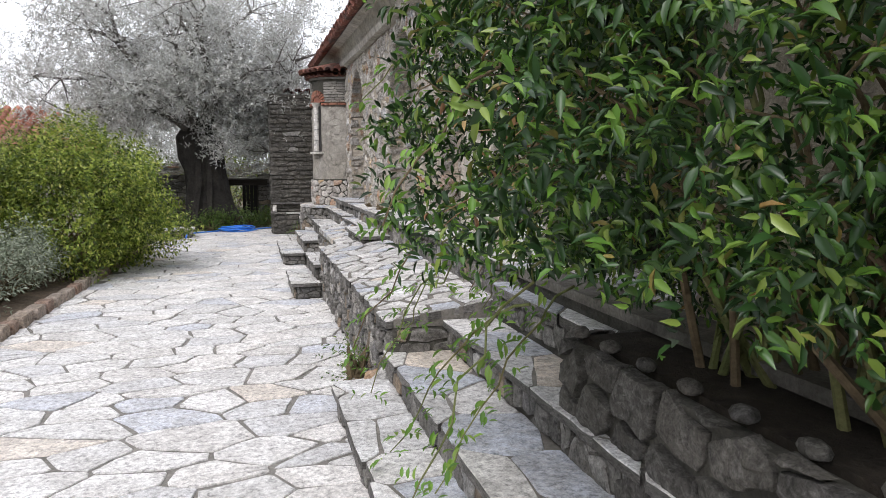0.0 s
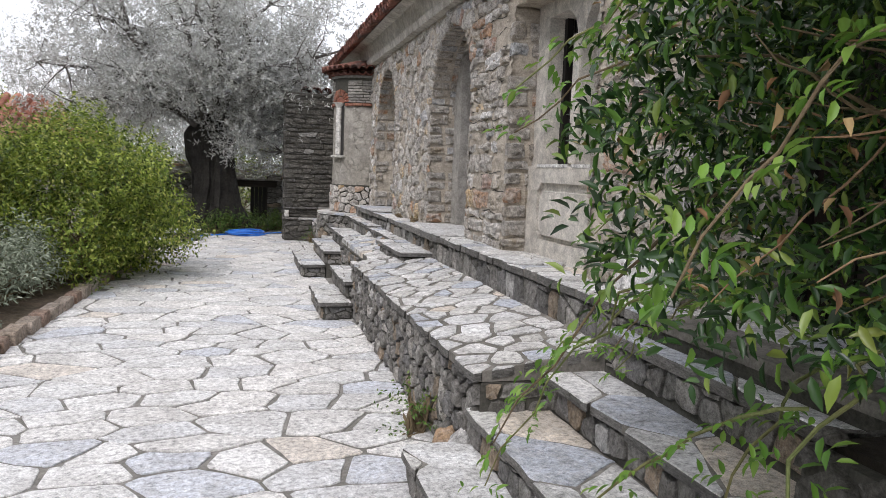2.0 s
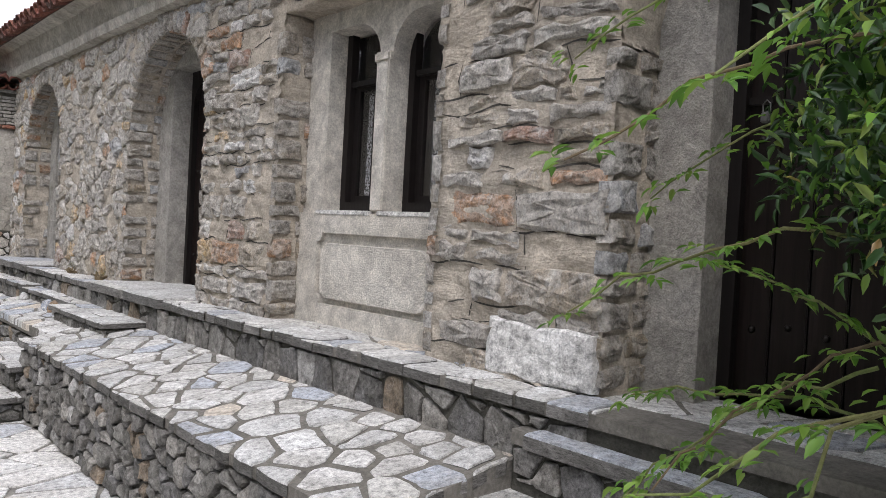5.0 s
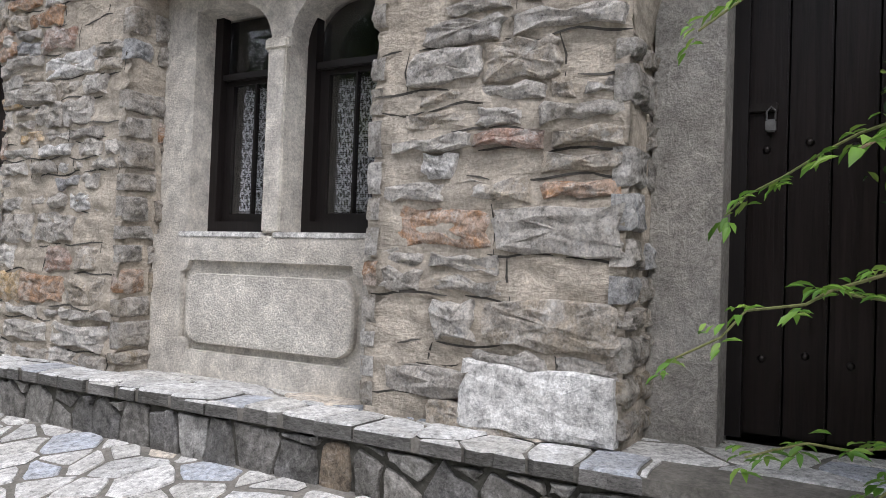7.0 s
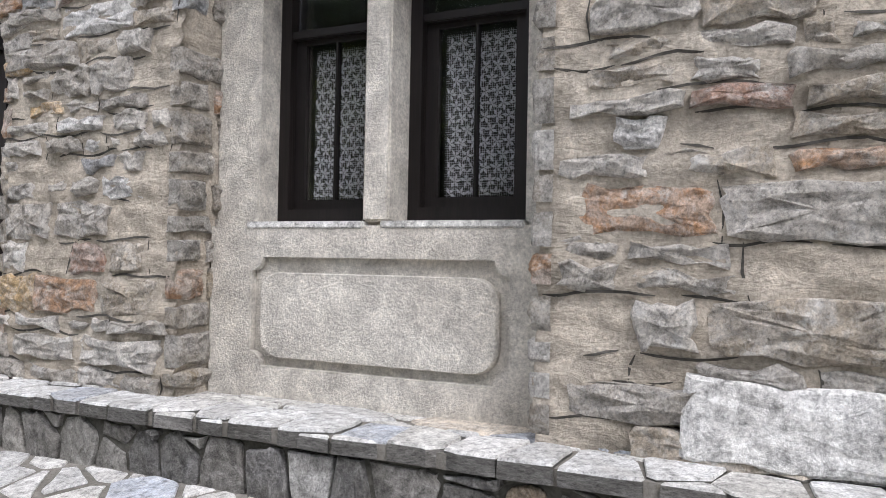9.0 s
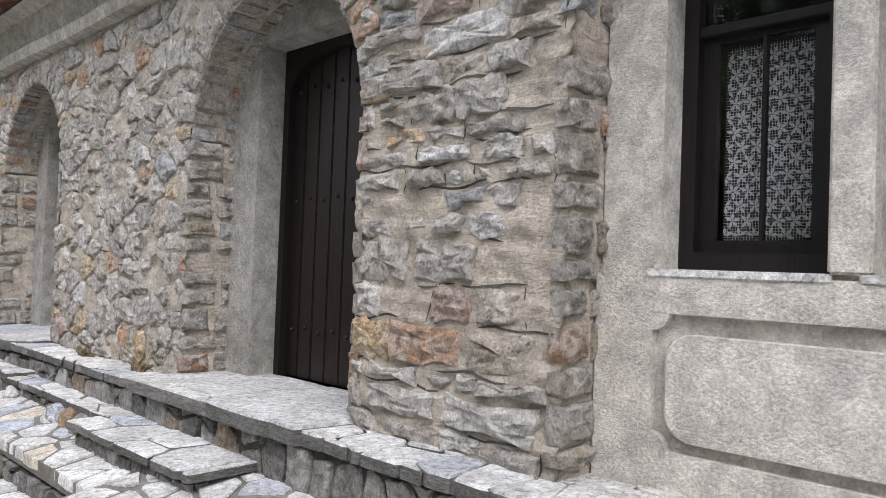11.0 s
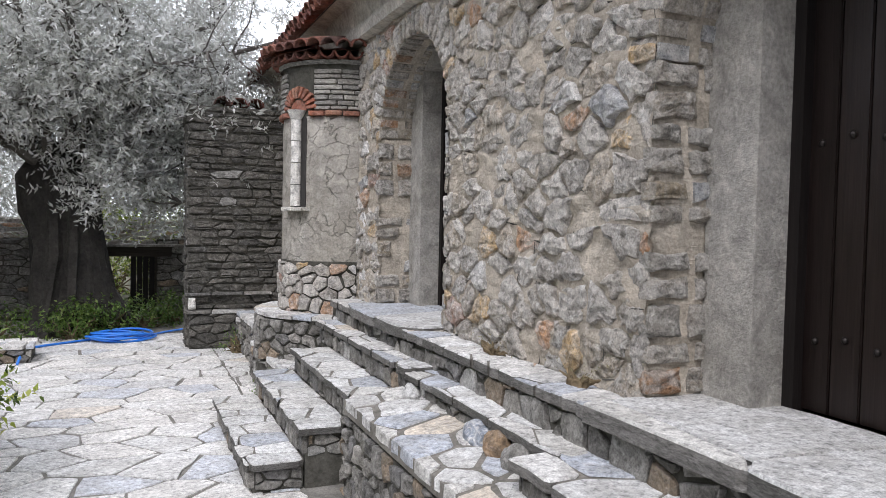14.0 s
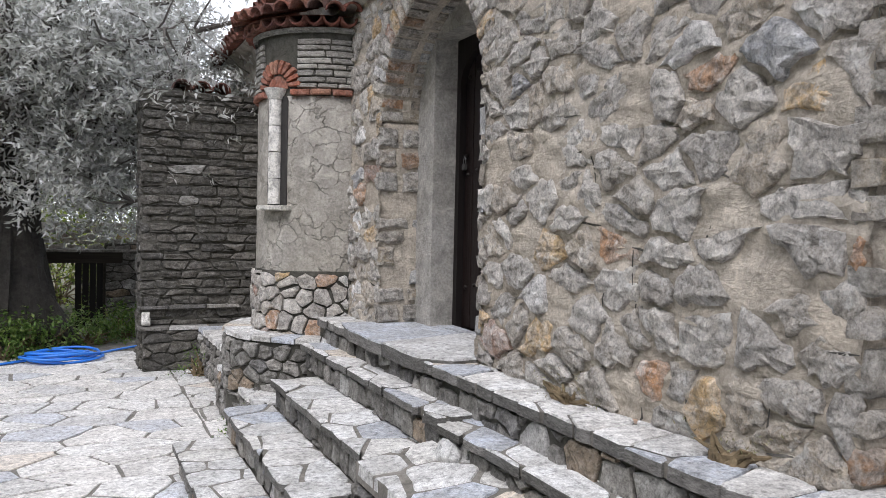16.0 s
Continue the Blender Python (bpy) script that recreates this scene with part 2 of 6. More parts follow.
IRON = plain("dark_iron", (0.035, 0.03, 0.028), 0.45, 0.8)
STEEL = plain("dull_steel", (0.20, 0.195, 0.19), 0.45, 0.9)
HOSE = plain("blue_hose", (0.03, 0.20, 0.72), 0.4, var=0.12)
# near-black colour that stands in for unlit space behind openings
ROOMSHADE = plain("painted_room_shade", (0.03, 0.028, 0.026), 0.9)
BLUEPAINT = plain("pale_painted_post", (0.55, 0.66, 0.68), 0.6)


def leaf_mat(name, stops, rough=0.45, trans=0.25, spec=0.4):
    m, n, l, b = mat(name, rough, spec=spec)
    g = n.new("ShaderNodeNewGeometry")
    c = ramp(n, l, g.outputs["Random Per Island"], stops)
    v = coords(n, l)
    f = noise_tex(n, l, v, 3.0, 3)
    c = mixc(n, l, 0.7, c, ramp(n, l, f, [(0.3, grey(0.65)), (0.7, grey(1.3))]), "MULTIPLY")
    l.new(c, b.inputs["Base Color"])
    t = n.new("ShaderNodeBsdfTranslucent")
    l.new(c, t.inputs[0])
    mx = n.new("ShaderNodeMixShader")
    mx.inputs[0].default_value = trans
    l.new(b.outputs[0], mx.inputs[1])
    l.new(t.outputs[0], mx.inputs[2])
    l.new(mx.outputs[0], n["Material Output"].inputs[0])
    return m


JASMINE = leaf_mat("jasmine_leaf", [(0.0, (0.012, 0.032, 0.010)), (0.5, (0.026, 0.070, 0.016)), (0.82, (0.065, 0.14, 0.024)), (0.97, (0.20, 0.27, 0.05)), (1.0, (0.25, 0.13, 0.05))], 0.36, 0.10)
YOUNG = leaf_mat("young_jasmine_leaf", [(0.0, (0.09, 0.21, 0.03)), (0.6, (0.15, 0.30, 0.04)), (1.0, (0.24, 0.36, 0.07))], 0.45, 0.35)
OLIVE = leaf_mat("olive_leaf", [(0.0, (0.36, 0.37, 0.33)), (0.45, (0.56, 0.565, 0.53)), (0.8, (0.76, 0.76, 0.74)), (1.0, (0.84, 0.84, 0.83))], 0.42, 0.55)
SHRUB = leaf_mat("shrub_leaf", [(0.0, (0.03, 0.055, 0.012)), (0.4, (0.17, 0.25, 0.04)), (0.85, (0.40, 0.47, 0.08)), (1.0, (0.52, 0.52, 0.16))], 0.5, 0.35)
SAGE = leaf_mat("sage_leaf", [(0.0, (0.18, 0.215, 0.15)), (0.6, (0.30, 0.345, 0.25)), (1.0, (0.44, 0.47, 0.37))], 0.7, 0.2)
WEED = leaf_mat("weed_leaf", [(0.0, (0.05, 0.10, 0.02)), (0.6, (0.10, 0.18, 0.03)), (1.0, (0.2, 0.26, 0.07))], 0.5, 0.3)
DARKLEAF = leaf_mat("dark_tree_leaf", [(0.0, (0.02, 0.045, 0.015)), (0.7, (0.045, 0.08, 0.025)), (1.0, (0.08, 0.12, 0.04))], 0.6, 0.2)
LIMB = mortar_mat("limb_bark", (0.17, 0.155, 0.14), grain=30, wear=(0.09, 0.082, 0.072), strength=0.8)
BARK = mortar_mat("olive_bark", (0.055, 0.050, 0.044), grain=25, wear=(0.022, 0.021, 0.019), strength=1.0)
TWIG = mortar_mat("twig_bark", (0.20, 0.15, 0.09), grain=60, wear=(0.11, 0.085, 0.05), strength=0.4)
GREENTWIG = mortar_mat("green_stem", (0.16, 0.20, 0.07), grain=60, wear=(0.20, 0.17, 0.08), strength=0.3)
KERB = stone_mat("kerb_stone", [(0.0, (0.34, 0.27, 0.21)), (0.4, (0.40, 0.33, 0.27)), (0.7, (0.30, 0.20, 0.15)), (0.85, (0.42, 0.38, 0.33))], stain=0.45, vein=0.15, dirt=(0.14, 0.115, 0.085))
BLUEROCK = stone_mat("blue_rock", [(0.0, (0.30, 0.33, 0.38))], stain=0.2, vein=0.7, grain=20)
BROWNROCK = stone_mat("brown_rock", [(0.0, (0.34, 0.23, 0.14))], stain=0.4, vein=0.15, grain=20)
REDTILE = stone_mat("pale_red_tile", [(0.0, (0.55, 0.25, 0.17)), (0.4, (0.47, 0.20, 0.14)), (0.7, (0.60, 0.33, 0.25)), (0.9, (0.42, 0.22, 0.17))], stain=0.25, vein=0.1, dirt=(0.25, 0.15, 0.12))
RISERWALL = mortar_mat("unseen_wall", (0.20, 0.19, 0.17), grain=20, wear=(0.12, 0.115, 0.10), strength=0.8)
DRYTWIG = mortar_mat("dry_reddish_twig", (0.30, 0.17, 0.10), grain=60, wear=(0.38, 0.27, 0.16), strength=0.3)
DRYLEAF = leaf_mat("withered_leaf", [(0.0, (0.20, 0.10, 0.05)), (0.6, (0.34, 0.19, 0.09)), (1.0, (0.45, 0.32, 0.15))], 0.7, 0.2)
DRYWEED = leaf_mat("dry_weed", [(0.0, (0.14, 0.11, 0.06)), (0.6, (0.24, 0.21, 0.12)), (1.0, (0.30, 0.30, 0.14))], 0.7, 0.2)

# ---- building helpers ----
rnd = random.Random(7)


def finish(bm, name, material, smooth=False):
    me = bpy.data.meshes.new(name)
    bm.to_mesh(me)
    bm.free()
    me.materials.append(material)
    if smooth:
        for p in me.polygons:
            p.use_smooth = True
    return me


def part(name, bm, material, parent=None, label="", smooth=False):
    ob = new(name, finish(bm, name, material, smooth))
    ob.parent = parent
    return tagged(ob, label)


def mesh_part(name, verts, faces, material, parent=None, label="", smooth=False):
    me = bpy.data.meshes.new(name)
    me.from_pydata(verts, [], faces)
    me.materials.append(material)
    if smooth:
        for p in me.polygons:
            p.use_smooth = True
    ob = new(name, me)
    ob.parent = parent
    return tagged(ob, label)


def thing(name, label, category, kind="", group=""):
    return tagged(new(name), label, category, group, kind)


def box(bm, x0, x1, y0, y1, z0, z1, bevel=0.0):
    r = bmesh.ops.create_cube(bm, size=1)
    m = Matrix.Translation(((x0 + x1) / 2, (y0 + y1) / 2, (z0 + z1) / 2)) @ Matrix.Diagonal((x1 - x0, y1 - y0, z1 - z0, 1))
    bmesh.ops.transform(bm, matrix=m, verts=r["verts"])
    if bevel:
        edges = list({e for v in r["verts"] for e in v.link_edges})
        bmesh.ops.bevel(bm, geom=edges, offset=bevel, segments=2, affect="EDGES")


def boxed(name, dims, material, parent=None, label="", bevel=0.006):
    bm = bmesh.new()
    box(bm, *dims, bevel)
    return part(name, bm, material, parent, label)


def clip(poly, px, py, nx, ny):
    out = []
    for k in range(len(poly)):
        a, b = poly[k], poly[(k + 1) % len(poly)]
        da = (a[0] - px) * nx + (a[1] - py) * ny
        db = (b[0] - px) * nx + (b[1] - py) * ny
        if da <= 0:
            out.append(a)
        if (da < 0 < db) or (db < 0 < da):
            f = da / (da - db)
            out.append((a[0] + f * (b[0] - a[0]), a[1] + f * (b[1] - a[1])))
    return out


def inset(poly, d):
    out = poly
    for k in range(len(poly)):
        a, b = poly[k], poly[(k + 1) % len(poly)]
        ex, ey = b[0] - a[0], b[1] - a[1]
        ln = math.hypot(ex, ey)
        if ln < 1e-6:
            continue
        nx, ny = ey / ln, -ex / ln
        out = clip(out, a[0] - nx * d, a[1] - ny * d, nx, ny)
        if len(out) < 3:
            return []
    return out


def area(poly):
    return 0.5 * sum(poly[k - 1][0] * poly[k][1] - poly[k][0] * poly[k - 1][1] for k in range(len(poly)))


def voronoi(region, su, sv, jitter=0.42, brick=0.5, seed=0, keep=1.0):
    """Irregular cells about su by sv that fill a convex counter-clockwise region."""
    rg = random.Random(seed)
    u0, u1 = min(p[0] for p in region), max(p[0] for p in region)
    v0, v1 = min(p[1] for p in region), max(p[1] for p in region)
    nu, nv = max(1, round((u1 - u0) / su)), max(1, round((v1 - v0) / sv))
    su, sv = (u1 - u0) / nu, (v1 - v0) / nv
    seeds = {}
    for j in range(-2, nv + 2):
        for i in range(-2, nu + 2):
            if rg.random() <= keep:
                seeds[i, j] = (u0 + (i + 0.5 + brick * (j % 2) + rg.uniform(-jitter, jitter)) * su, v0 + (j + 0.5 + rg.uniform(-jitter, jitter)) * sv)
    cells = []
    k = su / sv
    for (i, j), s in seeds.items():
        poly = list(region)
        for dj in range(-3, 4):
            for di in range(-3, 4):
                o = seeds.get((i + di, j + dj))
                if o is None or (di == 0 and dj == 0):
                    continue
                # distance measured with v stretched, so that cells keep the aspect su to sv
                nx, ny = o[0] - s[0], (o[1] - s[1]) * k * k
                poly = clip(poly, (s[0] + o[0]) / 2, (s[1] + o[1]) / 2, nx, ny)
                if len(poly) < 3:
                    break
            if len(poly) < 3:
                break
        if len(poly) >= 3 and area(poly) > su * sv * 0.05:
            cells.append(poly)
    return cells


def rough_outline(poly, rg, wob, step):
    out = []
    for k in range(len(poly)):
        a, b = poly[k], poly[(k + 1) % len(poly)]
        ln = math.hypot(b[0] - a[0], b[1] - a[1])
        if ln < 0.012:
            continue
        m = max(1, min(4, round(ln / step)))
        for q in range(m):
            f = (q + (0.06 if q == 0 else 0)) / m
            out.append((a[0] + f * (b[0] - a[0]) + rg.uniform(-wob, wob), a[1] + f * (b[1] - a[1]) + rg.uniform(-wob, wob)))
            if q == m - 1:
                f = 1 - min(0.2, 0.03 / ln)
                out.append((a[0] + f * (b[0] - a[0]) + rg.uniform(-wob, wob) * 0.5, a[1] + f * (b[1] - a[1]) + rg.uniform(-wob, wob) * 0.5))
    return out


def stone_geo(poly, to_world, back, front, rg, wob=0.006, step=0.12, edge=0.004, crag=0.0):
    """Rings of a stone from a flat outline: its back, its front's rim, and a middle point."""
    o = rough_outline(poly, rg, wob, step)
    n = len(o)
    if n < 3:
        return None
    cu, cv = sum(p[0] for p in o) / n, sum(p[1] for p in o) / n
    size = max(0.02, math.sqrt(abs(area(o))))
    verts, faces = [], []
    tilt_u, tilt_v = rg.uniform(-1, 1) * crag * 0.5 / size, rg.uniform(-1, 1) * crag * 0.5 / size
    sd = rg.uniform(0, 90)
    sh = max(0.6, 1 - edge / size * 2)

    def relief(u, v):
        if not crag:
            return 0.0
        layers = noise.noise(Vector((u * 9 + sd, v * 34, sd))) + 0.55 * noise.noise(Vector((u * 26, v * 60 + sd, 3)))
        return crag * layers + tilt_u * (u - cu) + tilt_v * (v - cv)

    rows = [(1.0, back, 0.0), (sh + (1 - sh) * 0.8, back + (front - back) * 0.86, 0.3), (sh, front, 1.0)]
    if crag:
        rows += [(sh * 0.72, front + crag * 0.25, 1.0), (sh * 0.40, front + crag * 0.35, 1.0)]
    for k, (s, d, f) in enumerate(rows):
        for u, v in o:
            j = s + (rg.uniform(-0.13, 0.13) if k > 2 else 0.0)
            pu, pv = cu + (u - cu) * j, cv + (v - cv) * j
            verts.append(to_world(pu, pv, d + f * relief(pu, pv)))
    for r in range(len(rows) - 1):
        for k in range(n):
            q = (k + 1) % n
            faces.append((r * n + k, r * n + q, (r + 1) * n + q, (r + 1) * n + k))
    m = (len(rows) - 1) * n
    if crag:
        verts.append(to_world(cu, cv, front + crag * 0.35 + relief(cu, cv)))
        for k in range(n):
            faces.append((m + k, m + (k + 1) % n, len(verts) - 1))
    else:
        faces.append(tuple(range(m, m + n)))
    return verts, faces


def lay(polys, name, to_world, back, front, material, parent, gap, rg, limit=300, order=None, drop=0.0, vary=0.0, sides=None, **kw):
    """Lays stones as parts of parent; those past the limit go into one joined part."""
    if order:
        polys = sorted(polys, key=order)
    rest_v, rest_f, count = [], [], 0
    for poly in polys:
        if rg.random() < drop:
            continue
        p = inset(poly, gap * rg.uniform(0.6, 1.3))
        if len(p) < 3 or area(p) < 0.0006:
            continue
        g = stone_geo(p, to_world, back, front + rg.uniform(-vary, vary), rg, **kw)
        if not g:
            continue
        if count < limit:
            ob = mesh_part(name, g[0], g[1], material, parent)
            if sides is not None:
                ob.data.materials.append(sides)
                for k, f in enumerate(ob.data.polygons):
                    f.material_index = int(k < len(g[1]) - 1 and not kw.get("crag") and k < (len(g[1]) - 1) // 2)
            count += 1
        else:
            k = len(rest_v)
            rest_v += g[0]
            rest_f += [tuple(i + k for i in f) for f in g[1]]
    if rest_v:
        tagged(mesh_part(name + "_field", rest_v, rest_f, material, parent), kind="stuff")
    return count


def coursed(y0, y1, z0, z1, hs, ws, seed):
    """Stones in wavering courses, some of them split in two."""
    rg = random.Random(seed)
    lines, z = [z0], z0
    while z < z1 - hs[0]:
        z += rg.uniform(*hs)
        lines.append(min(z, z1))
    line = lambda k, u: lines[k] + (0.022 * noise.noise(Vector((u * 2.3, k * 1.7, seed))) + 0.010 * noise.noise(Vector((u * 7, k * 3.1, seed))) if 0 < k < len(lines) - 1 else 0)
    cells, joints = [], []
    for k in range(len(lines) - 1):
        u = y0
        hh = lines[k + 1] - lines[k]
        while u < y1 - 0.03:
            w = rg.uniform(*ws) * (0.6 + hh * 4)
            u2 = y1 if u + w > y1 - 0.06 else u + w
            a, b = u + rg.uniform(-0.015, 0.015), u2 + rg.uniform(-0.015, 0.015)
            if u == y0:
                a = y0
            if u2 == y1:
                b = y1
            q = [(a, line(k, a)), (b, line(k, b)), (b + rg.uniform(-0.02, 0.02) * (b != y1), line(k + 1, b)), (a + rg.uniform(-0.02, 0.02) * (a != y0), line(k + 1, a))]
            if hh > 0.11 and rg.random() < 0.22:
                f, g = rg.uniform(0.35, 0.65), rg.uniform(0.35, 0.65)
                m0 = (q[0][0] + (q[3][0] - q[0][0]) * f, q[0][1] + (q[3][1] - q[0][1]) * f)
                m1 = (q[1][0] + (q[2][0] - q[1][0]) * g, q[1][1] + (q[2][1] - q[1][1]) * g)
                cells += [[q[0], q[1], m1, m0], [m0, m1, q[2], q[3]]]
            else:
                cells.append(q)
            if rg.random() < 0.3:
                joints.append([q[1], ((q[1][0] + q[2][0]) / 2 + rg.uniform(-0.012, 0.012), (q[1][1] + q[2][1]) / 2), q[2]])
            u = u2
        u = y0
        while u < y1:
            w = rg.uniform(0.08, 0.4)
            if rg.random() < 0.62:
                n = max(2, round(w / 0.04))
                joints.append([(min(y1, u + w * i / n), line(k, min(y1, u + w * i / n)) + 0.008 * math.sin(u * 40 + i * 0.8)) for i in range(n + 1)])
            u += w + rg.uniform(0, 0.12)
    return cells, joints


def flat(z, slope=None):
    if slope is None:
        return lambda u, v, w: (u, v, z + w)
    return lambda u, v, w: (u, v, z + slope(u, v) + w)


def face_x(x):
    """A face at x that looks to -x: u along y, v up."""
    return lambda u, v, w: (x - w, u, v)


def face_y(y, sign=-1):
    return lambda u, v, w: (u, y + sign * w, v)


def rect(u0, u1, v0, v1):
    return [(u0, v0), (u1, v0), (u1, v1), (u0, v1)]


def wob3(p, amp, scale):
    q = Vector(p) * scale
    v = noise.noise_vector(q) + 0.5 * noise.noise_vector(q * 2.7)
    return (p[0] + v.x * amp, p[1] + v.y * amp, p[2] + v.z * amp)


def leaves(name, centers, dirs, ups, lengths, width, material, parent, kind="", fold=0.25, label="", fine=False):
    """Many small folded leaves in one mesh."""
    c = np.asarray(centers, float)
    d = np.asarray(dirs, float)
    d /= np.linalg.norm(d, axis=1)[:, None] + 1e-9
    u = np.asarray(ups, float)
    s = np.cross(d, u)
    s /= np.linalg.norm(s, axis=1)[:, None] + 1e-9
    u = np.cross(s, d)
    ln = np.asarray(lengths, float)[:, None]
    w = ln * width
    if fine:
        rows = [c, c + d * ln * 0.28 + s * w * 0.42 + u * w * fold, c + d * ln * 0.3, c + d * ln * 0.28 - s * w * 0.42 + u * w * fold,
                c + d * ln * 0.62 + s * w * 0.40 + u * (w * fold - ln * 0.03), c + d * ln * 0.64 - u * ln * 0.05, c + d * ln * 0.62 - s * w * 0.40 + u * (w * fold - ln * 0.03), c + d * ln - u * ln * 0.16]
        tri = ((0, 1, 2), (0, 2, 3), (1, 4, 5), (1, 5, 2), (2, 5, 6), (2, 6, 3), (4, 7, 5), (5, 7, 6))
    else:
        rows = [c, c + d * ln * 0.38 + s * w * 0.5 + u * w * fold, c + d * ln * 0.42, c + d * ln * 0.38 - s * w * 0.5 + u * w * fold, c + d * ln - u * ln * 0.12]
        tri = ((0, 1, 2), (0, 2, 3), (1, 4, 2), (2, 4, 3))
    v = np.stack(rows, 1).reshape(-1, 3)
    n = len(c)
    me = bpy.data.meshes.new(name)
    base = np.arange(n)[:, None] * len(rows)
    f = np.concatenate([base + np.array([t]) for t in tri], 1).reshape(-1)
    me.vertices.add(len(v))
    me.vertices.foreach_set("co", v.reshape(-1))
    me.loops.add(len(f))
    me.loops.foreach_set("vertex_index", f.astype(np.int32))
    me.polygons.add(n * len(tri))
    me.polygons.foreach_set("loop_start", np.arange(0, n * len(tri) * 3, 3, dtype=np.int32))
    me.update(calc_edges=True)
    me.validate()
    me.materials.append(material)
    ob = new(name, me)
    ob.parent = parent
    return tagged(ob, label, kind=kind)


def tube(bm, pts, radii, sides=7, gnarl=0.0, seed=0):
    """A tapered tube through points."""
    rings = []
    pts = [Vector(p) for p in pts]
    for k, p in enumerate(pts):
        d = (pts[min(k + 1, len(pts) - 1)] - pts[max(k - 1, 0)]).normalized()
        a = d.cross(Vector((0.31, 0.17, 0.93))).normalized()
        if a.length < 0.5:
            a = d.cross(Vector((1, 0, 0))).normalized()
        b = d.cross(a)
        ring = []
        for i in range(sides):
            t = 2 * math.pi * i / sides
            g = 1 + gnarl * (math.sin(t * 3 + seed + k * 0.5) * 0.6 + noise.noise(Vector((math.cos(t) * 2, math.sin(t) * 2, k * 0.6 + seed))))
            ring.append(bm.verts.new(p + (a * math.cos(t) + b * math.sin(t)) * radii[k] * g))
        rings.append(ring)
    for r0, r1 in zip(rings, rings[1:]):
        for i in range(sides):
            bm.faces.new((r0[i], r0[(i + 1) % sides], r1[(i + 1) % sides], r1[i]))
    bm.faces.new(list(reversed(rings[0])))
    bm.faces.new(rings[-1])


# ---- large structure: ground ----
WALL_X = 1.70
TERR = 0.88


def kerb_x(y):
    return -2.04 + 0.054 * (y - 6.3)


bm = bmesh.new()
box(bm, -400, 400, -400, 400, -0.5, -0.055)
tagged(part("ground", bm, GROUND), "earth ground reaching the horizon, grey-brown", "ground", kind="structure")
bm = bmesh.new()
box(bm, -2.6, 2.3, -6, 19.0, -0.3, -0.006)
pavement = tagged(part("pavement", bm, PAVEJOINT), "pale grey crazy-paving of irregular flagstones with recessed joints", "pavement", kind="structure")

# ---- church: the stone wall with its openings ----
ARCHES = ((2.55, 4.04, 2.2, 0.0), (7.51, 8.98, 2.19, 0.0), (10.98, 12.33, 2.22, 0.0))
BAY = (5.03, 6.47, 2.75)
WALL_TOP = 3.10
Y0, Y1 = 0.2, 17.0
DEPTH = 0.42


def arch_z(a, y):
    c, r = (a[0] + a[1]) / 2, (a[1] - a[0]) / 2
    q = max(0.0, 1 - ((y - c) / r) ** 2)
    return a[2] + r * math.sqrt(q)


def wall_relief(p):
    """Uneven, roughly layered mortar surface."""
    q = wob3(p, 0.010, 5.0)
    d = 0.017 * noise.noise(Vector((p[0] * 5, p[1] * 6.0, p[2] * 19))) + 0.010 * noise.noise(Vector((p[0] * 14, p[1] * 15, p[2] * 43)))
    return (q[0] - d, q[1] + 0.4 * d, q[2])


def wall_mesh():
    verts, faces, seen = [], [], {}

    def vert(p):
        key = tuple(round(c, 4) for c in p)
        if key not in seen:
            seen[key] = len(verts)
            verts.append(wall_relief(p) if p[0] < 2.0 else p)
        return seen[key]

    def sheet(grid):
        for a, b in zip(grid, grid[1:]):
            for k in range(len(a) - 1):
                q = (vert(a[k]), vert(b[k]), vert(b[k + 1]), vert(a[k + 1]))
                if len(set(q)) == 4:
                    faces.append(q)

    step = 0.021
    cuts = [Y0]
    for a in sorted([(a[0], a[1]) for a in ARCHES] + [BAY[:2]]):
        cuts += list(a)
    cuts.append(Y1)
    zs = lambda lo, hi, n: [lo + (hi - lo) * k / n for k in range(n + 1)]
    for k in range(len(cuts) - 1):
        a, b = cuts[k], cuts[k + 1]
        n = max(1, round((b - a) / step))
        if a > 12.4 or b < 3:
            n = max(1, n // 5)
        ys = [a + (b - a) * i / n for i in range(n + 1)]
        if k % 2 == 0:
            sheet([[(WALL_X, y, z) for z in zs(0.3, WALL_TOP, 130)] for y in ys])
            continue
        arch = next((q for q in ARCHES if q[0] == a), None)
        low = (lambda y: arch_z(arch, y)) if arch else (lambda y: BAY[2])
        if arch:
            c, r = (a + b) / 2, (b - a) / 2
            ys = [c - r * math.cos(math.pi * i / n) for i in range(n + 1)]
        sheet([[(WALL_X, y, z) for z in zs(low(y), WALL_TOP, 34)] for y in ys])
        xs = [WALL_X + (DEPTH * i / 10) for i in range(11)]
        spring = arch[2] if arch else BAY[2]
        base = 0.3 + (WALL_TOP - 0.3) / 80 * 0
        side = [z for z in zs(0.3, WALL_TOP, 130) if z < spring - 0.02] + [spring]
        for y in (a, b):
            sheet([[(x, y, z) for z in side] for x in xs])
        sheet([[(x, y, low(y)) for y in ys] for x in xs])
    return verts, faces


wv, wf = wall_mesh()
church_wall = tagged(mesh_part("wall_church", wv, wf, MORTAR, smooth=True), "rubble stone church wall with thick buff mortar and arched openings", "wall", kind="structure")

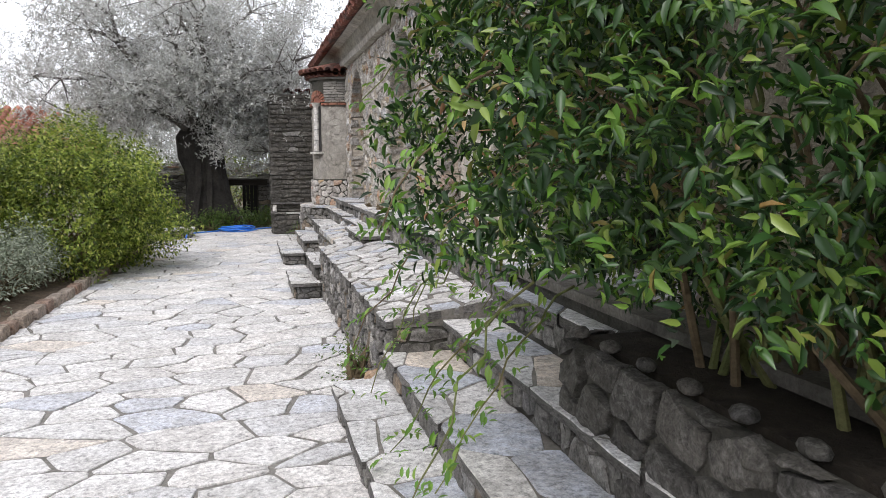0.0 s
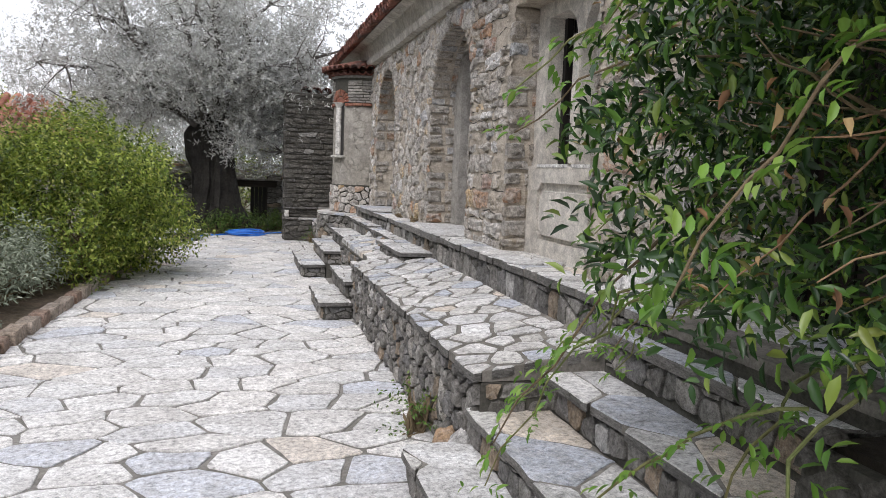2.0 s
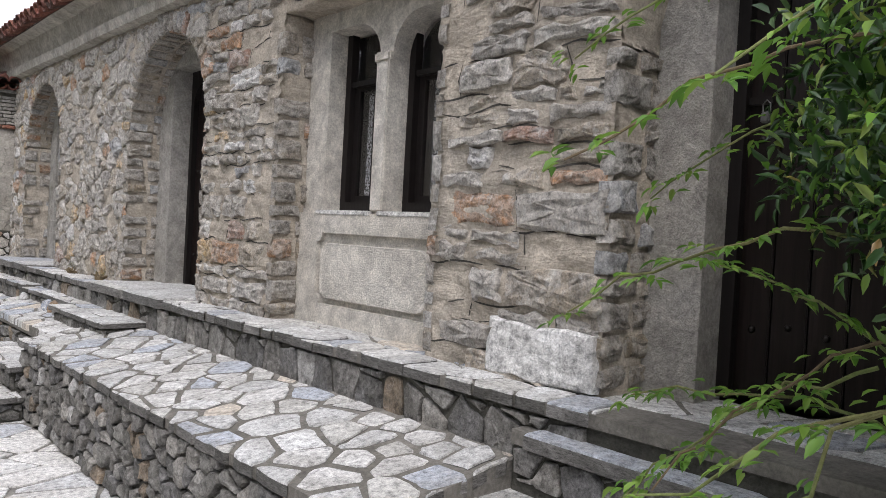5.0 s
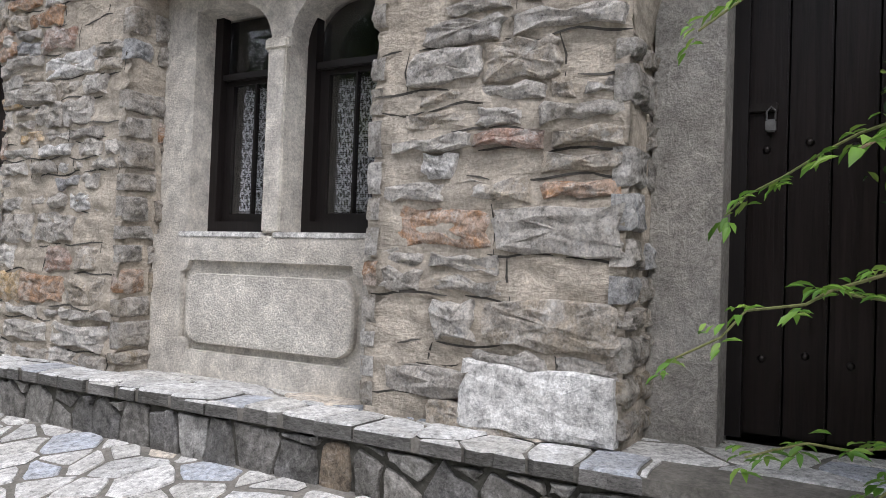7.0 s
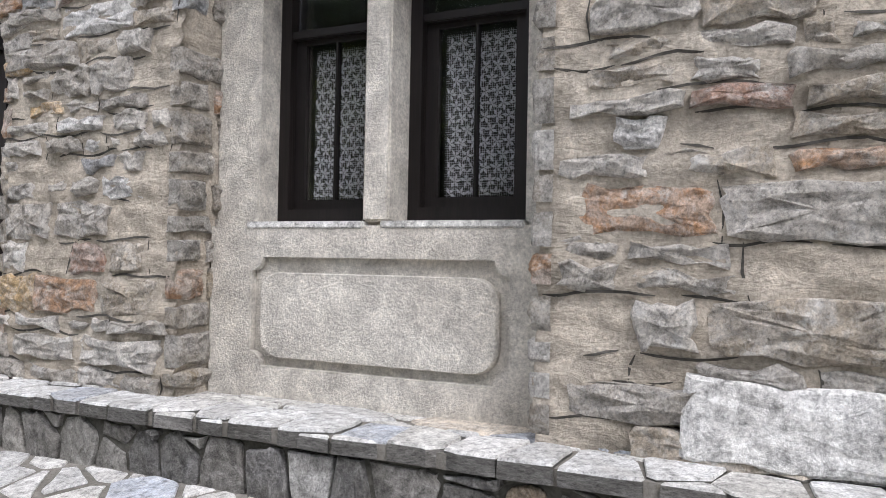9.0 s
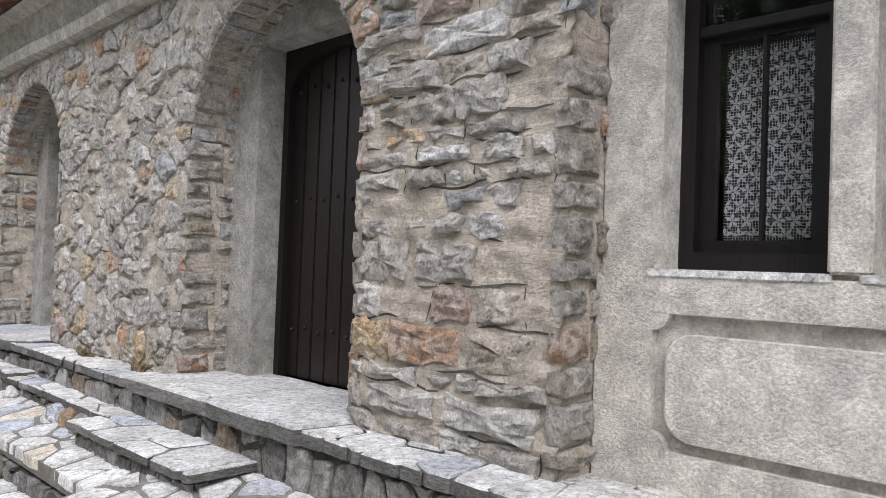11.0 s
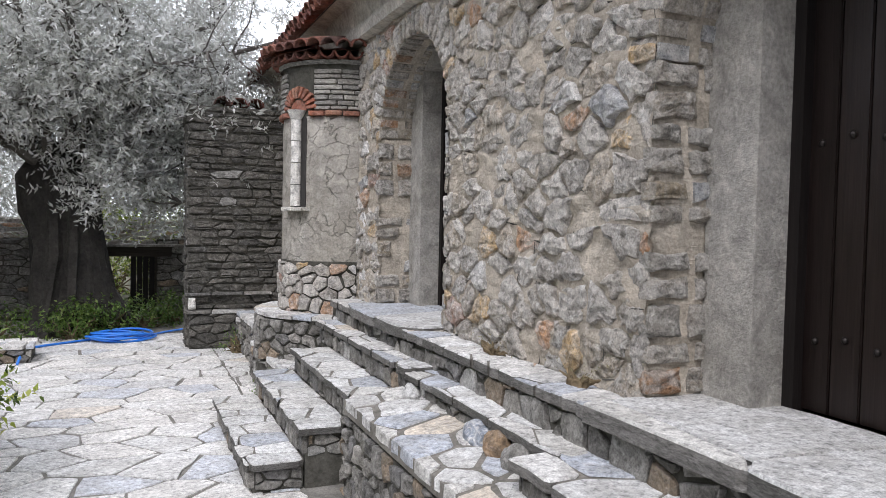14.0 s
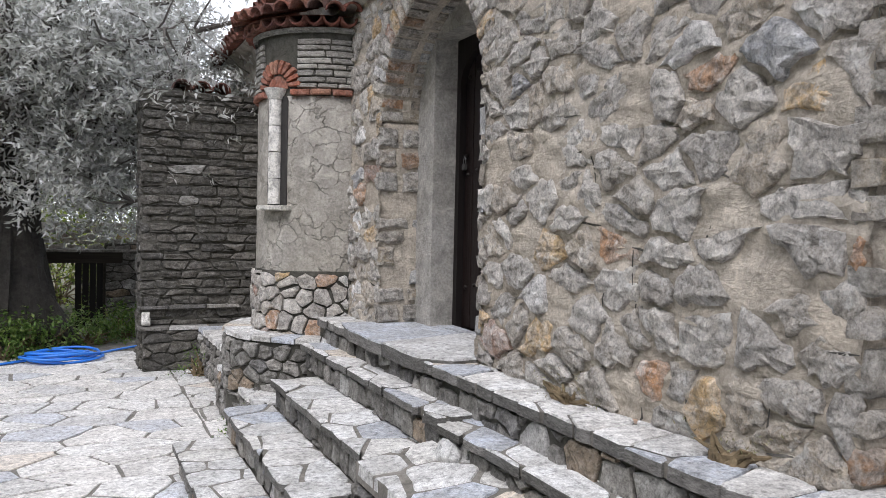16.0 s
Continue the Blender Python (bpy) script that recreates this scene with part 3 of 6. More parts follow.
# recess back wall, interior shade in its colour; shell parts closing the building
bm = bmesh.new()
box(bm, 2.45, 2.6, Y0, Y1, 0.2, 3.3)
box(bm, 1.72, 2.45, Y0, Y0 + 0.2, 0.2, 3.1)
tagged(part("wall_inner", bm, ROOMSHADE), "wall inside the church with unlit darkness painted as near-black colour", "wall", kind="structure")
bm = bmesh.new()
box(bm, 1.74, 6.5, Y0 - 0.3, Y0, -0.05, 3.1)
box(bm, 6.2, 6.5, Y0, Y1, -0.05, 3.1)
box(bm, 1.74, 6.5, Y1, Y1 + 0.3, -0.05, 3.1)
tagged(part("wall_back", bm, CONCRETE), "grey rendered outer walls of the church", "wall", kind="structure")

# cornice and roof
bm = bmesh.new()
sec = [(1.74, 3.07), (1.62, 3.09), (1.60, 3.17), (1.66, 3.20), (1.60, 3.40), (1.47, 3.44), (2.3, 3.8), (2.3, 3.07)]
ny = 40
rings = []
for k in range(ny + 1):
    y = Y0 - 0.3 + (Y1 - Y0 + 0.6) * k / ny
    rings.append([bm.verts.new((x + 0.008 * noise.noise(Vector((y * 1.3, z * 3, 0))), y, z + 0.012 * noise.noise(Vector((y * 0.9, 5, z))))) for x, z in sec])
for r0, r1 in zip(rings, rings[1:]):
    for k in range(len(sec)):
        q = (k + 1) % len(sec)
        bm.faces.new((r0[k], r0[q], r1[q], r1[k]))
bm.faces.new(rings[0])
bm.faces.new(list(reversed(rings[-1])))
tagged(part("trim_cornice", bm, CORNICE), "pale plastered cornice under the tiled eave", "cornice", kind="structure")

roof = thing("roof_church", "red-brown barrel tile roof with weathered eave", "roof", "structure")
PITCH = radians(20)
bm = bmesh.new()
for s in (0,):
    v = [bm.verts.new(p) for p in ((1.46, Y0 - 0.4, 3.43), (1.46, Y1 + 0.4, 3.43), (4.1, Y1 + 0.4, 3.43 + 2.64 * math.tan(PITCH)), (4.1, Y0 - 0.4, 3.43 + 2.64 * math.tan(PITCH)), (6.8, Y1 + 0.4, 3.43), (6.8, Y0 - 0.4, 3.43))]
    bm.faces.new((v[0], v[1], v[2], v[3]))
    bm.faces.new((v[3], v[2], v[4], v[5]))
    bm.faces.new((v[0], v[3], v[5]))
    bm.faces.new((v[1], v[4], v[2]))
part("decking", bm, BEAM, roof)


def barrel(name, length, r0, r1, up, parent, m):
    key = (length, r0, r1, up)
    if key not in TILES:
        bm = bmesh.new()
        n = 8
        rings = []
        for x, r in ((0, r0), (length, r1)):
            for rr in (r, r - 0.014):
                rings.append([bm.verts.new((x, -rr * math.cos(math.pi * k / n), up * rr * math.sin(math.pi * k / n))) for k in range(n + 1)])
        a, ai, b, bi = rings
        for k in range(n):
            bm.faces.new((a[k], a[k + 1], b[k + 1], b[k]))
            bm.faces.new((ai[k], bi[k], bi[k + 1], ai[k + 1]))
            bm.faces.new((a[k], ai[k], ai[k + 1], a[k + 1]))
        TILES[key] = finish(bm, name, TILE, True)
    ob = new(name, TILES[key])
    ob.parent = parent
    ob.matrix_basis = m
    return ob


TILES = {}
y = Y0 - 0.35
while y < Y1 + 0.35:
    for row in range(2):
        x, z = 1.36 + row * 0.40 * math.cos(PITCH), 3.455 + row * 0.40 * math.sin(PITCH) - 0.03
        j = rnd.uniform(-0.012, 0.012)
        barrel("tile", 0.46, 0.085, 0.07, 1, roof, pose(x + j, y, z + 0.03, 0, -20 + rnd.uniform(-2, 2), rnd.uniform(-2, 2)))
        barrel("tile", 0.46, 0.075, 0.09, -1, roof, pose(x - 0.02 + j, y + 0.085, z + 0.045, 0, -20, rnd.uniform(-2, 2)))
    y += 0.17


def TILES_RED(me):
    """The same tile in the paler red of the neighbouring house."""
    if "red" not in TILES:
        TILES["red"] = me.copy()
        TILES["red"].materials.clear()
        TILES["red"].materials.append(REDTILE)
    return TILES["red"]

# ---- terrace, platform and steps ----
LEVELS = thing("terrace", "raised stone terrace with slate-edged risers along the church", "terrace", "structure")


def plat_slope(u, v):
    return max(0.0, min(0.1, (u - 0.76) * 0.14))


def block(name, dims, joint=DARKJOINT):
    """A solid core for stones to be laid on."""
    bm = bmesh.new()
    box(bm, *dims)
    return part(name, bm, joint, LEVELS)


rg = random.Random(21)
core = [
    ("core", (1.49, 2.45, -0.2 + 0, 13.2, -0.05, TERR - 0.055)),
    ("core", (0.80, 1.60, 4.22, 8.25, -0.05, 0.50)),
    ("core", (1.00, 1.60, 8.25, 10.75, -0.05, 0.45)),
]
for y0, y1, x0, z in ((4.22, 8.27, 0.765, 0.550), (8.28, 10.72, 0.985, 0.518)):
    bm = bmesh.new()
    lo = [bm.verts.new(p) for p in ((x0, y0, z - 0.045), (1.488, y0, z - 0.045), (1.488, y1, z - 0.045), (x0, y1, z - 0.045))]
    hi = [bm.verts.new((v.co.x, v.co.y, z + plat_slope(v.co.x, 0))) for v in lo]
    bm.faces.new(list(reversed(lo)))
    bm.faces.new(hi)
    for k in range(4):
        bm.faces.new((lo[k], lo[(k + 1) % 4], hi[(k + 1) % 4], hi[k]))
    part("joint_bed", bm, JOINT, LEVELS)
boxed("joint_bed", (1.47, 2.14, 0.6, 12.84, TERR - 0.054, TERR - 0.008), JOINT, LEVELS, "", 0.0)
for nm, d in core:
    block(nm, d)


def tread(x0, x1, y0, y1, top, su=0.34, sv=0.26, lip=0.025, thick=0.045, riser=0.18, end=True, far_end=False, seed=1, material=SLAB, tilt=0.0):
    """A step: core, flat slabs on top that overhang a little, and small upright stones on its risers."""
    rg = random.Random(seed)
    block("core", (x0 + 0.03, x1, y0 + 0.03, y1 - 0.01, -0.05, top - thick))
    block("joint_bed", (x0 + 0.012, x1 - 0.002, y0 + 0.012, y1 - 0.012, top - thick + 0.001, top - 0.006), JOINT)
    cells = voronoi(rect(x0 - lip, x1, y0 - lip, y1), su, sv, 0.3, 0.35, seed)
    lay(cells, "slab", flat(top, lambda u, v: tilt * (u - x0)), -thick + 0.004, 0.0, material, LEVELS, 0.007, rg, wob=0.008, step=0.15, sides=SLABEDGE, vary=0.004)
    hi = top - thick - 0.004
    lo = max(0.0, top - riser)
    cells = voronoi(rect(y0 + 0.02, y1 - 0.02, lo, hi), 0.13, hi - lo, 0.3, 0, seed + 50)
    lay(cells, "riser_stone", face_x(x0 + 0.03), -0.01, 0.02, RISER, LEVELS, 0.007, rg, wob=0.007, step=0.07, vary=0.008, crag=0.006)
    if end:
        cells = voronoi(rect(x0 + 0.04, x1, lo, hi), 0.16, (hi - lo) / 2, 0.3, 0.5, seed + 60)
        lay(cells, "riser_stone", face_y(y0 + 0.03), -0.01, 0.015, RISER, LEVELS, 0.006, rg, wob=0.006, step=0.08, vary=0.008, crag=0.006)


# terrace floor and its slate edge
cells = voronoi(rect(1.70, 2.14, 0.6, 13.0), 0.28, 0.32, 0.38, 0.4, 3)
cells = [c for c in cells if any(a[0] - 0.1 < sum(p[1] for p in c) / len(c) < a[1] + 0.1 for a in (ARCHES[0], BAY))]
lay(cells, "paver", flat(TERR), -0.05, 0.0, SLAB, LEVELS, 0.008, rg, wob=0.01, step=0.14, vary=0.005)
cells = voronoi(rect(1.445, 1.70, 3.9, 12.85), 0.255, 0.19, 0.25, 0.0, 4)
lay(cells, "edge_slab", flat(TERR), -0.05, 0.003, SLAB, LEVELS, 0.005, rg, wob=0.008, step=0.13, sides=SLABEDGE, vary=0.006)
cells = voronoi(rect(3.9, 12.8, 0.5, TERR - 0.056), 0.17, 0.31, 0.32, 0.0, 5)
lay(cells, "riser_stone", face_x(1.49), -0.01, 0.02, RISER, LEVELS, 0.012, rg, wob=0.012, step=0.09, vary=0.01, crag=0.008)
# thick threshold slabs before the two far doors
for ya, yb, sd in ((7.42, 9.02, 31), (10.95, 12.45, 32)):
    cells = voronoi(rect(1.415, 2.13, ya, yb), 0.72, 0.8, 0.2, 0.0, sd)
    lay(cells, "threshold_slab", flat(TERR + 0.025), -0.075, 0.0, SLAB, LEVELS, 0.005, rg, wob=0.010, step=0.16, sides=SLABEDGE, vary=0.003)

# platform along the terrace
cells = voronoi(rect(0.74, 1.475, 4.20, 8.28), 0.21, 0.17, 0.42, 0.5, 6, keep=0.9)
lay(cells, "paver", flat(0.55, plat_slope), -0.045, 0.006, SLAB, LEVELS, 0.013, rg, sides=SLABEDGE, wob=0.008, step=0.10, vary=0.005)
cells = voronoi(rect(4.22, 8.25, 0.0, 0.5), 0.105, 0.10, 0.42, 0.5, 7)
lay(cells, "wall_stone", face_x(0.80), -0.02, 0.03, RISER, LEVELS, 0.010, rg, wob=0.009, step=0.06, vary=0.014, crag=0.012)
cells = voronoi(rect(0.82, 1.5, 0.0, 0.5), 0.2, 0.09, 0.3, 0.5, 8)
lay(cells, "wall_stone", face_y(4.22), -0.02, 0.02, RISER, LEVELS, 0.008, rg, wob=0.008, step=0.08, vary=0.012, crag=0.01)
lay(cells, "wall_stone", face_y(8.25, 1), -0.02, 0.02, RISER, LEVELS, 0.008, rg, wob=0.008, step=0.08, vary=0.012, crag=0.01)
# landing behind the platform
cells = voronoi(rect(0.97, 1.48, 8.29, 10.72), 0.27, 0.22, 0.4, 0.5, 9)
lay(cells, "paver", flat(0.52, plat_slope), -0.05, 0.004, SLAB, LEVELS, 0.012, rg, wob=0.008, step=0.11, vary=0.005)
cells = voronoi(rect(8.25, 10.75, 0.0, 0.46), 0.13, 0.12, 0.4, 0.5, 10)
lay(cells, "wall_stone", face_x(1.0), -0.02, 0.02, RISER, LEVELS, 0.010, rg, wob=0.009, step=0.06, vary=0.014, crag=0.012)
# the step up from it
tread(1.33, 1.5, 9.02, 10.78, 0.71, 0.2, 0.30, seed=11, riser=0.17)
tread(1.17, 1.5, 7.85, 9.08, 0.70, 0.3, 0.30, seed=24, riser=0.16)
# low steps by the platform's far corner
tread(0.45, 0.76, 8.10, 9.25, 0.18, 0.3, 0.26, seed=12)
tread(0.70, 1.0, 8.26, 9.45, 0.36, 0.3, 0.3, seed=13)
# far flight
tread(0.48, 0.80, 10.89, 12.60, 0.18, 0.32, 0.22, seed=14)
tread(0.78, 1.08, 10.88, 12.62, 0.36, 0.28, 0.24, seed=15)
tread(1.05, 1.36, 10.74, 12.48, 0.55, 0.30, 0.30, seed=16)
tread(1.32, 1.5, 10.62, 12.75, 0.73, 0.26, 0.32, seed=17)
# near flight
tread(0.46, 0.80, -1.5, 4.34, 0.18, 0.34, 0.36, seed=18, end=False)
tread(0.77, 1.16, -1.5, 4.30, 0.36, 0.40, 0.42, seed=19, end=False)
tread(1.13, 1.45, 0.5, 4.28, 0.54, 0.34, 0.46, seed=20, end=False)
tread(1.40, 1.75, 1.0, 4.22, 0.77, 0.5, 0.8, seed=23, end=False, thick=0.06, riser=0.2)

# ---- paving of the yard ----
cells = voronoi(rect(-2.05, 0.80, -2.0, 17.2), 0.39, 0.275, 0.42, 0.5, 40, keep=0.88)
cells = [c for c in cells if sum(p[0] for p in c) / len(c) > kerb_x(sum(p[1] for p in c) / len(c)) - 0.05 or sum(p[1] for p in c) / len(c) > 14.2]
lay(cells, "flagstone", flat(0.0), -0.03, 0.002, FLAG, pavement, 0.011, rg, wob=0.012, step=0.16, vary=0.003, order=lambda c: sum(abs(p[1] - 6.0) for p in c) / len(c))
cells = voronoi(rect(0.80, 2.2, 12.6, 17.2), 0.40, 0.30, 0.42, 0.5, 41, keep=0.9)
lay(cells, "flagstone", flat(0.0), -0.03, 0.002, FLAG, pavement, 0.012, rg, wob=0.012, step=0.16, vary=0.003, limit=0)

# ---- stones of the church wall ----
def in_opening(u, v, pad=0.0):
    for a in ARCHES:
        if a[0] - pad < u < a[1] + pad and v < arch_z(a, min(max(u, a[0]), a[1])) + pad:
            return True
    return BAY[0] - pad < u < BAY[1] + pad and v < BAY[2] + pad


def wall_cells(y0, y1, z0, z1, su, sv, seed, pad):
    out = []
    for c in voronoi(rect(y0, y1, z0, z1), su, sv, 0.42, 0.5, seed):
        if not any(in_opening(p[0], p[1], pad) for p in c) and not in_opening(sum(p[0] for p in c) / len(c), sum(p[1] for p in c) / len(c), pad):
            out.append(c)
    return out


groove_v, groove_f = [], []


def add_groove_shade(pts):
    """A dark strip laid on the mortar, with a trowel line's shadow as its colour."""
    base = len(groove_v)
    n = len(pts)
    for k, (u, v) in enumerate(pts):
        a, b = pts[max(0, k - 1)], pts[min(n - 1, k + 1)]
        du, dv = b[0] - a[0], b[1] - a[1]
        ln = math.hypot(du, dv) + 1e-9
        w = 0.0042 * (0.35 if k in (0, n - 1) else 1.0)
        for s in (-1, 1):
            q = wall_relief((WALL_X, u - dv / ln * w * s, v + du / ln * w * s))
            groove_v.append((q[0] - 0.003, q[1], q[2]))
    for k in range(n - 1):
        groove_f.append((base + 2 * k, base + 2 * k + 1, base + 2 * k + 3, base + 2 * k + 2))


for ya, yb, sd in ((4.04, 7.51, 71), (8.98, 10.98, 72), (7.51, 8.98, 73), (10.98, 12.33, 74), (12.33, 12.95, 75)):
    cs, js = coursed(ya, yb, TERR - 0.02, 3.06, (0.07, 0.17), (0.12, 0.42), sd)
    if sd != 71:
        cs = voronoi(rect(ya, yb, TERR - 0.02, 3.06), 0.205, 0.135, 0.46, 0.5, sd, keep=0.93)
        js = [j for j in js if len(j) < 6]
    ok = lambda pts, pad: not any(in_opening(p[0], p[1], pad) for p in pts) and not in_opening(sum(p[0] for p in pts) / len(pts), sum(p[1] for p in pts) / len(pts), pad)
    cs = [c for c in cs if ok(c, -0.004)]
    lay(cs, "stone", face_x(WALL_X), -0.03, 0.015, RUBBLE, church_wall, 0.013, rg, drop=0.08, wob=0.016, step=0.045, edge=0.010, vary=0.014, crag=0.020 if sd == 71 else 0.014)
    for j in js:
        if ok(j, 0.0):
            add_groove_shade(j)

tagged(mesh_part("pointing_grooves", groove_v, groove_f, GROOVESHADE, church_wall), kind="stuff")

# quoins at the edges of the openings, and arch stones
for a, ends in ((ARCHES[0], (4.04,)), (BAY, BAY[:2]), (ARCHES[1], ARCHES[1][:2]), (ARCHES[2], ARCHES[2][:2])):
    top = a[2] if a is not BAY else BAY[2] - 0.1
    for ye in ends:
        out = -1 if ye == a[0] else 1
        z = TERR + 0.02
        while z < top - 0.05:
            h = rnd.uniform(0.08, 0.16)
            w = rnd.uniform(0.10, 0.22)
            poly = rect(WALL_X + 0.01, WALL_X + w, z + 0.012, z + h - 0.012)
            poly = [(p[0] + rnd.uniform(-0.008, 0.008), p[1] + rnd.uniform(-0.012, 0.012)) for p in poly]
            for lo, hi in ((0.0, w), (w + 0.03, 0.36)):
                if hi - lo < 0.05 or rnd.random() < 0.1:
                    continue
                pl = [(WALL_X + lo - (0.012 if lo == 0 else 0), z + 0.01), (WALL_X + hi, z + 0.012), (WALL_X + hi - 0.01, z + h - 0.012), (WALL_X + lo - (0.010 if lo == 0 else 0), z + h - 0.014)]
                g = stone_geo(pl, (lambda u, v, w2, ye=ye, out=out: (u, ye - out * w2, v)), -0.05, 0.020, rnd, wob=0.009, step=0.06, edge=0.012, crag=0.016)
                if g:
                    mesh_part("stone", g[0], g[1], QUOIN, church_wall)
            z += h
for a in ARCHES[1:]:
    c, r = (a[0] + a[1]) / 2, (a[1] - a[0]) / 2
    n = 26
    for k in range(n):
        t0, t1 = math.pi * k / n + 0.018, math.pi * (k + 1) / n - 0.018
        hgt = rnd.uniform(0.14, 0.2)
        pl = [(c + (r + 0.0) * math.cos(t0), a[2] + r * math.sin(t0)), (c + (r + hgt) * math.cos(t0), a[2] + (r + hgt) * math.sin(t0)), (c + (r + hgt) * math.cos(t1), a[2] + (r + hgt) * math.sin(t1)), (c + r * math.cos(t1), a[2] + r * math.sin(t1))]
        g = stone_geo(pl, face_x(WALL_X), -0.05, 0.018, rnd, wob=0.006, step=0.07, edge=0.008, crag=0.01)
        if g:
            mesh_part("arch_stone", g[0], g[1], RUBBLE, church_wall)
        # soffit stone
        lo = 0.03
        for d0, d1 in ((0.0, rnd.uniform(0.12, 0.18)), (0.2, 0.26)):
            pl = [(WALL_X + d0, t0), (WALL_X + d1, t0), (WALL_X + d1, t1), (WALL_X + d0, t1)]
            v4 = []
            for q, (x, t) in enumerate(pl):
                v4.append((x, c + (r - 0.012) * math.cos(t), a[2] + (r - 0.012) * math.sin(t)))
            for q, (x, t) in enumerate(pl):
                v4.append((x, c + (r + 0.05) * math.cos(t), a[2] + (r + 0.05) * math.sin(t)))
            mesh_part("arch_stone", v4, [(0, 1, 2, 3), (0, 4, 5, 1), (1, 5, 6, 2), (2, 6, 7, 3), (3, 7, 4, 0)], QUOIN, church_wall)
g = stone_geo(rect(4.045, 4.60, 0.885, 1.115), face_x(WALL_X), -0.05, 0.045, random.Random(3), wob=0.012, step=0.1, edge=0.02, crag=0.012)
mesh_part("stone", g[0], g[1], WHITEBLOCK, church_wall, "whitewashed rough corner block")

# ---- door and window recesses ----


def arch_plate(name, x0, x1, y0, y1, z0, z1, holes, material, parent, label="", n=16):
    """A plate between x0 and x1 with arched or square holes (ya, yb, za, spring, arched)."""
    bm = bmesh.new()
    cuts = [y0]
    for h in holes:
        cuts += [h[0], h[1]]
    cuts.append(y1)

    def bar(pts):
        a = [bm.verts.new((x0, *p)) for p in pts]
        b = [bm.verts.new((x1, *p)) for p in pts]
        bm.faces.new(a)
        bm.faces.new(list(reversed(b)))
        for k in range(len(pts)):
            q = (k + 1) % len(pts)
            bm.faces.new((a[k], b[k], b[q], a[q]))

    for k in range(0, len(cuts), 2):
        if cuts[k + 1] - cuts[k] > 1e-4:
            bar(rect(cuts[k], cuts[k + 1], z0, z1))
    for ya, yb, za, spring, arched in holes:
        if za > z0:
            bar(rect(ya, yb, z0, za))
        c, r = (ya + yb) / 2, (yb - ya) / 2
        m = n if arched else 1
        ys = [c - r * math.cos(math.pi * q / m) for q in range(m + 1)]
        if arched >= 2:
            # square-headed, with one quarter-round bracket: 2 at the low end, 3 at the high end
            b = 0.22
            ys = sorted(ys + [ya + b if arched == 2 else yb - b])
            off = (lambda y: y - ya) if arched == 2 else (lambda y: yb - y)
            low = lambda y: spring + math.sqrt(max(0, b * b - max(0, b - off(y)) ** 2))
        else:
            low = lambda y: spring + (arched * r * math.sqrt(max(0, 1 - ((y - c) / r) ** 2)))
        for p, q in zip(ys, ys[1:]):
            bar([(p, low(p)), (q, low(q)), (q, z1), (p, z1)])
    bmesh.ops.remove_doubles(bm, verts=bm.verts, dist=1e-5)
    bmesh.ops.recalc_face_normals(bm, faces=bm.faces)
    return part(name, bm, material, parent, label)


def plank_door(name, label, a, ya, yb, top, hardware):
    """A concrete frame set back in an arched opening, with a nailed plank door behind it."""
    fr = thing("trim_door_frame", "grey rendered door frame set back in the stone arch", "door frame", "structure")
    arch_plate("frame", 1.96, 2.16, a[0] + 0.005, a[1] - 0.005, TERR - 0.05, a[2] + (a[1] - a[0]) / 2 + 0.02, [(ya, yb, TERR - 0.05, top, 0)], CONCRETE, fr)
    d = thing(name, label, "door", "structure")
    arch_plate("leaf_frame", 2.12, 2.18, ya - 0.02, yb + 0.02, TERR + 0.01, top + 0.02, [(ya + 0.05, yb - 0.05, TERR + 0.01, top - 0.28, 0.55)], FRAMEWOOD, d)
    n = 7
    w = (yb - ya - 0.08) / n
    for k in range(n):
        y0 = ya + 0.04 + k * w
        bm = bmesh.new()
        box(bm, 2.165, 2.20, y0 + 0.003, y0 + w - 0.003, TERR + 0.02, top + 0.01, 0.004)
        part("plank", bm, DOORWOOD, d)
        for z in (TERR + 0.28, TERR + 1.0, TERR + 1.62):
            bm = bmesh.new()
            bmesh.ops.create_uvsphere(bm, u_segments=8, v_segments=5, radius=0.014)
            bmesh.ops.transform(bm, matrix=Matrix.Translation((2.163, y0 + w / 2, z + 0.02 * (k % 2))), verts=bm.verts)
            part("nail", bm, IRON, d, smooth=True)
    if hardware:
        yl, zl = hardware
        bm = bmesh.new()
        box(bm, 2.13, 2.158, yl - 0.017, yl + 0.017, zl - 0.042, zl, 0.005)
        lock = part("padlock", bm, STEEL, d, "small steel padlock")
        bm = bmesh.new()
        pts = [(2.144, yl - 0.014, zl), (2.144, yl - 0.014, zl + 0.03), (2.144, yl, zl + 0.045), (2.144, yl + 0.014, zl + 0.03), (2.144, yl + 0.014, zl)]
        tube(bm, pts, [0.0035] * 5, 6)
        part("shackle", bm, STEEL, lock)
        bm = bmesh.new()
        box(bm, 2.145, 2.165, yl - 0.02, yl + 0.10, zl + 0.03, zl + 0.06, 0.003)
        part("hasp", bm, IRON, d)
    return d


plank_door("door_1", "black-brown nailed plank door with padlock in a deep recess", ARCHES[0], 2.78, 3.80, 2.72, (3.68, 1.98))
plank_door("door_2", "dark brown nailed plank door in a stone arch", ARCHES[1], 7.78, 8.72, 2.74, None)
plank_door("door_3", "black-brown plank door with padlock in a stone arch", ARCHES[2], 11.2, 12.08, 2.74, (12.0, 1.95))

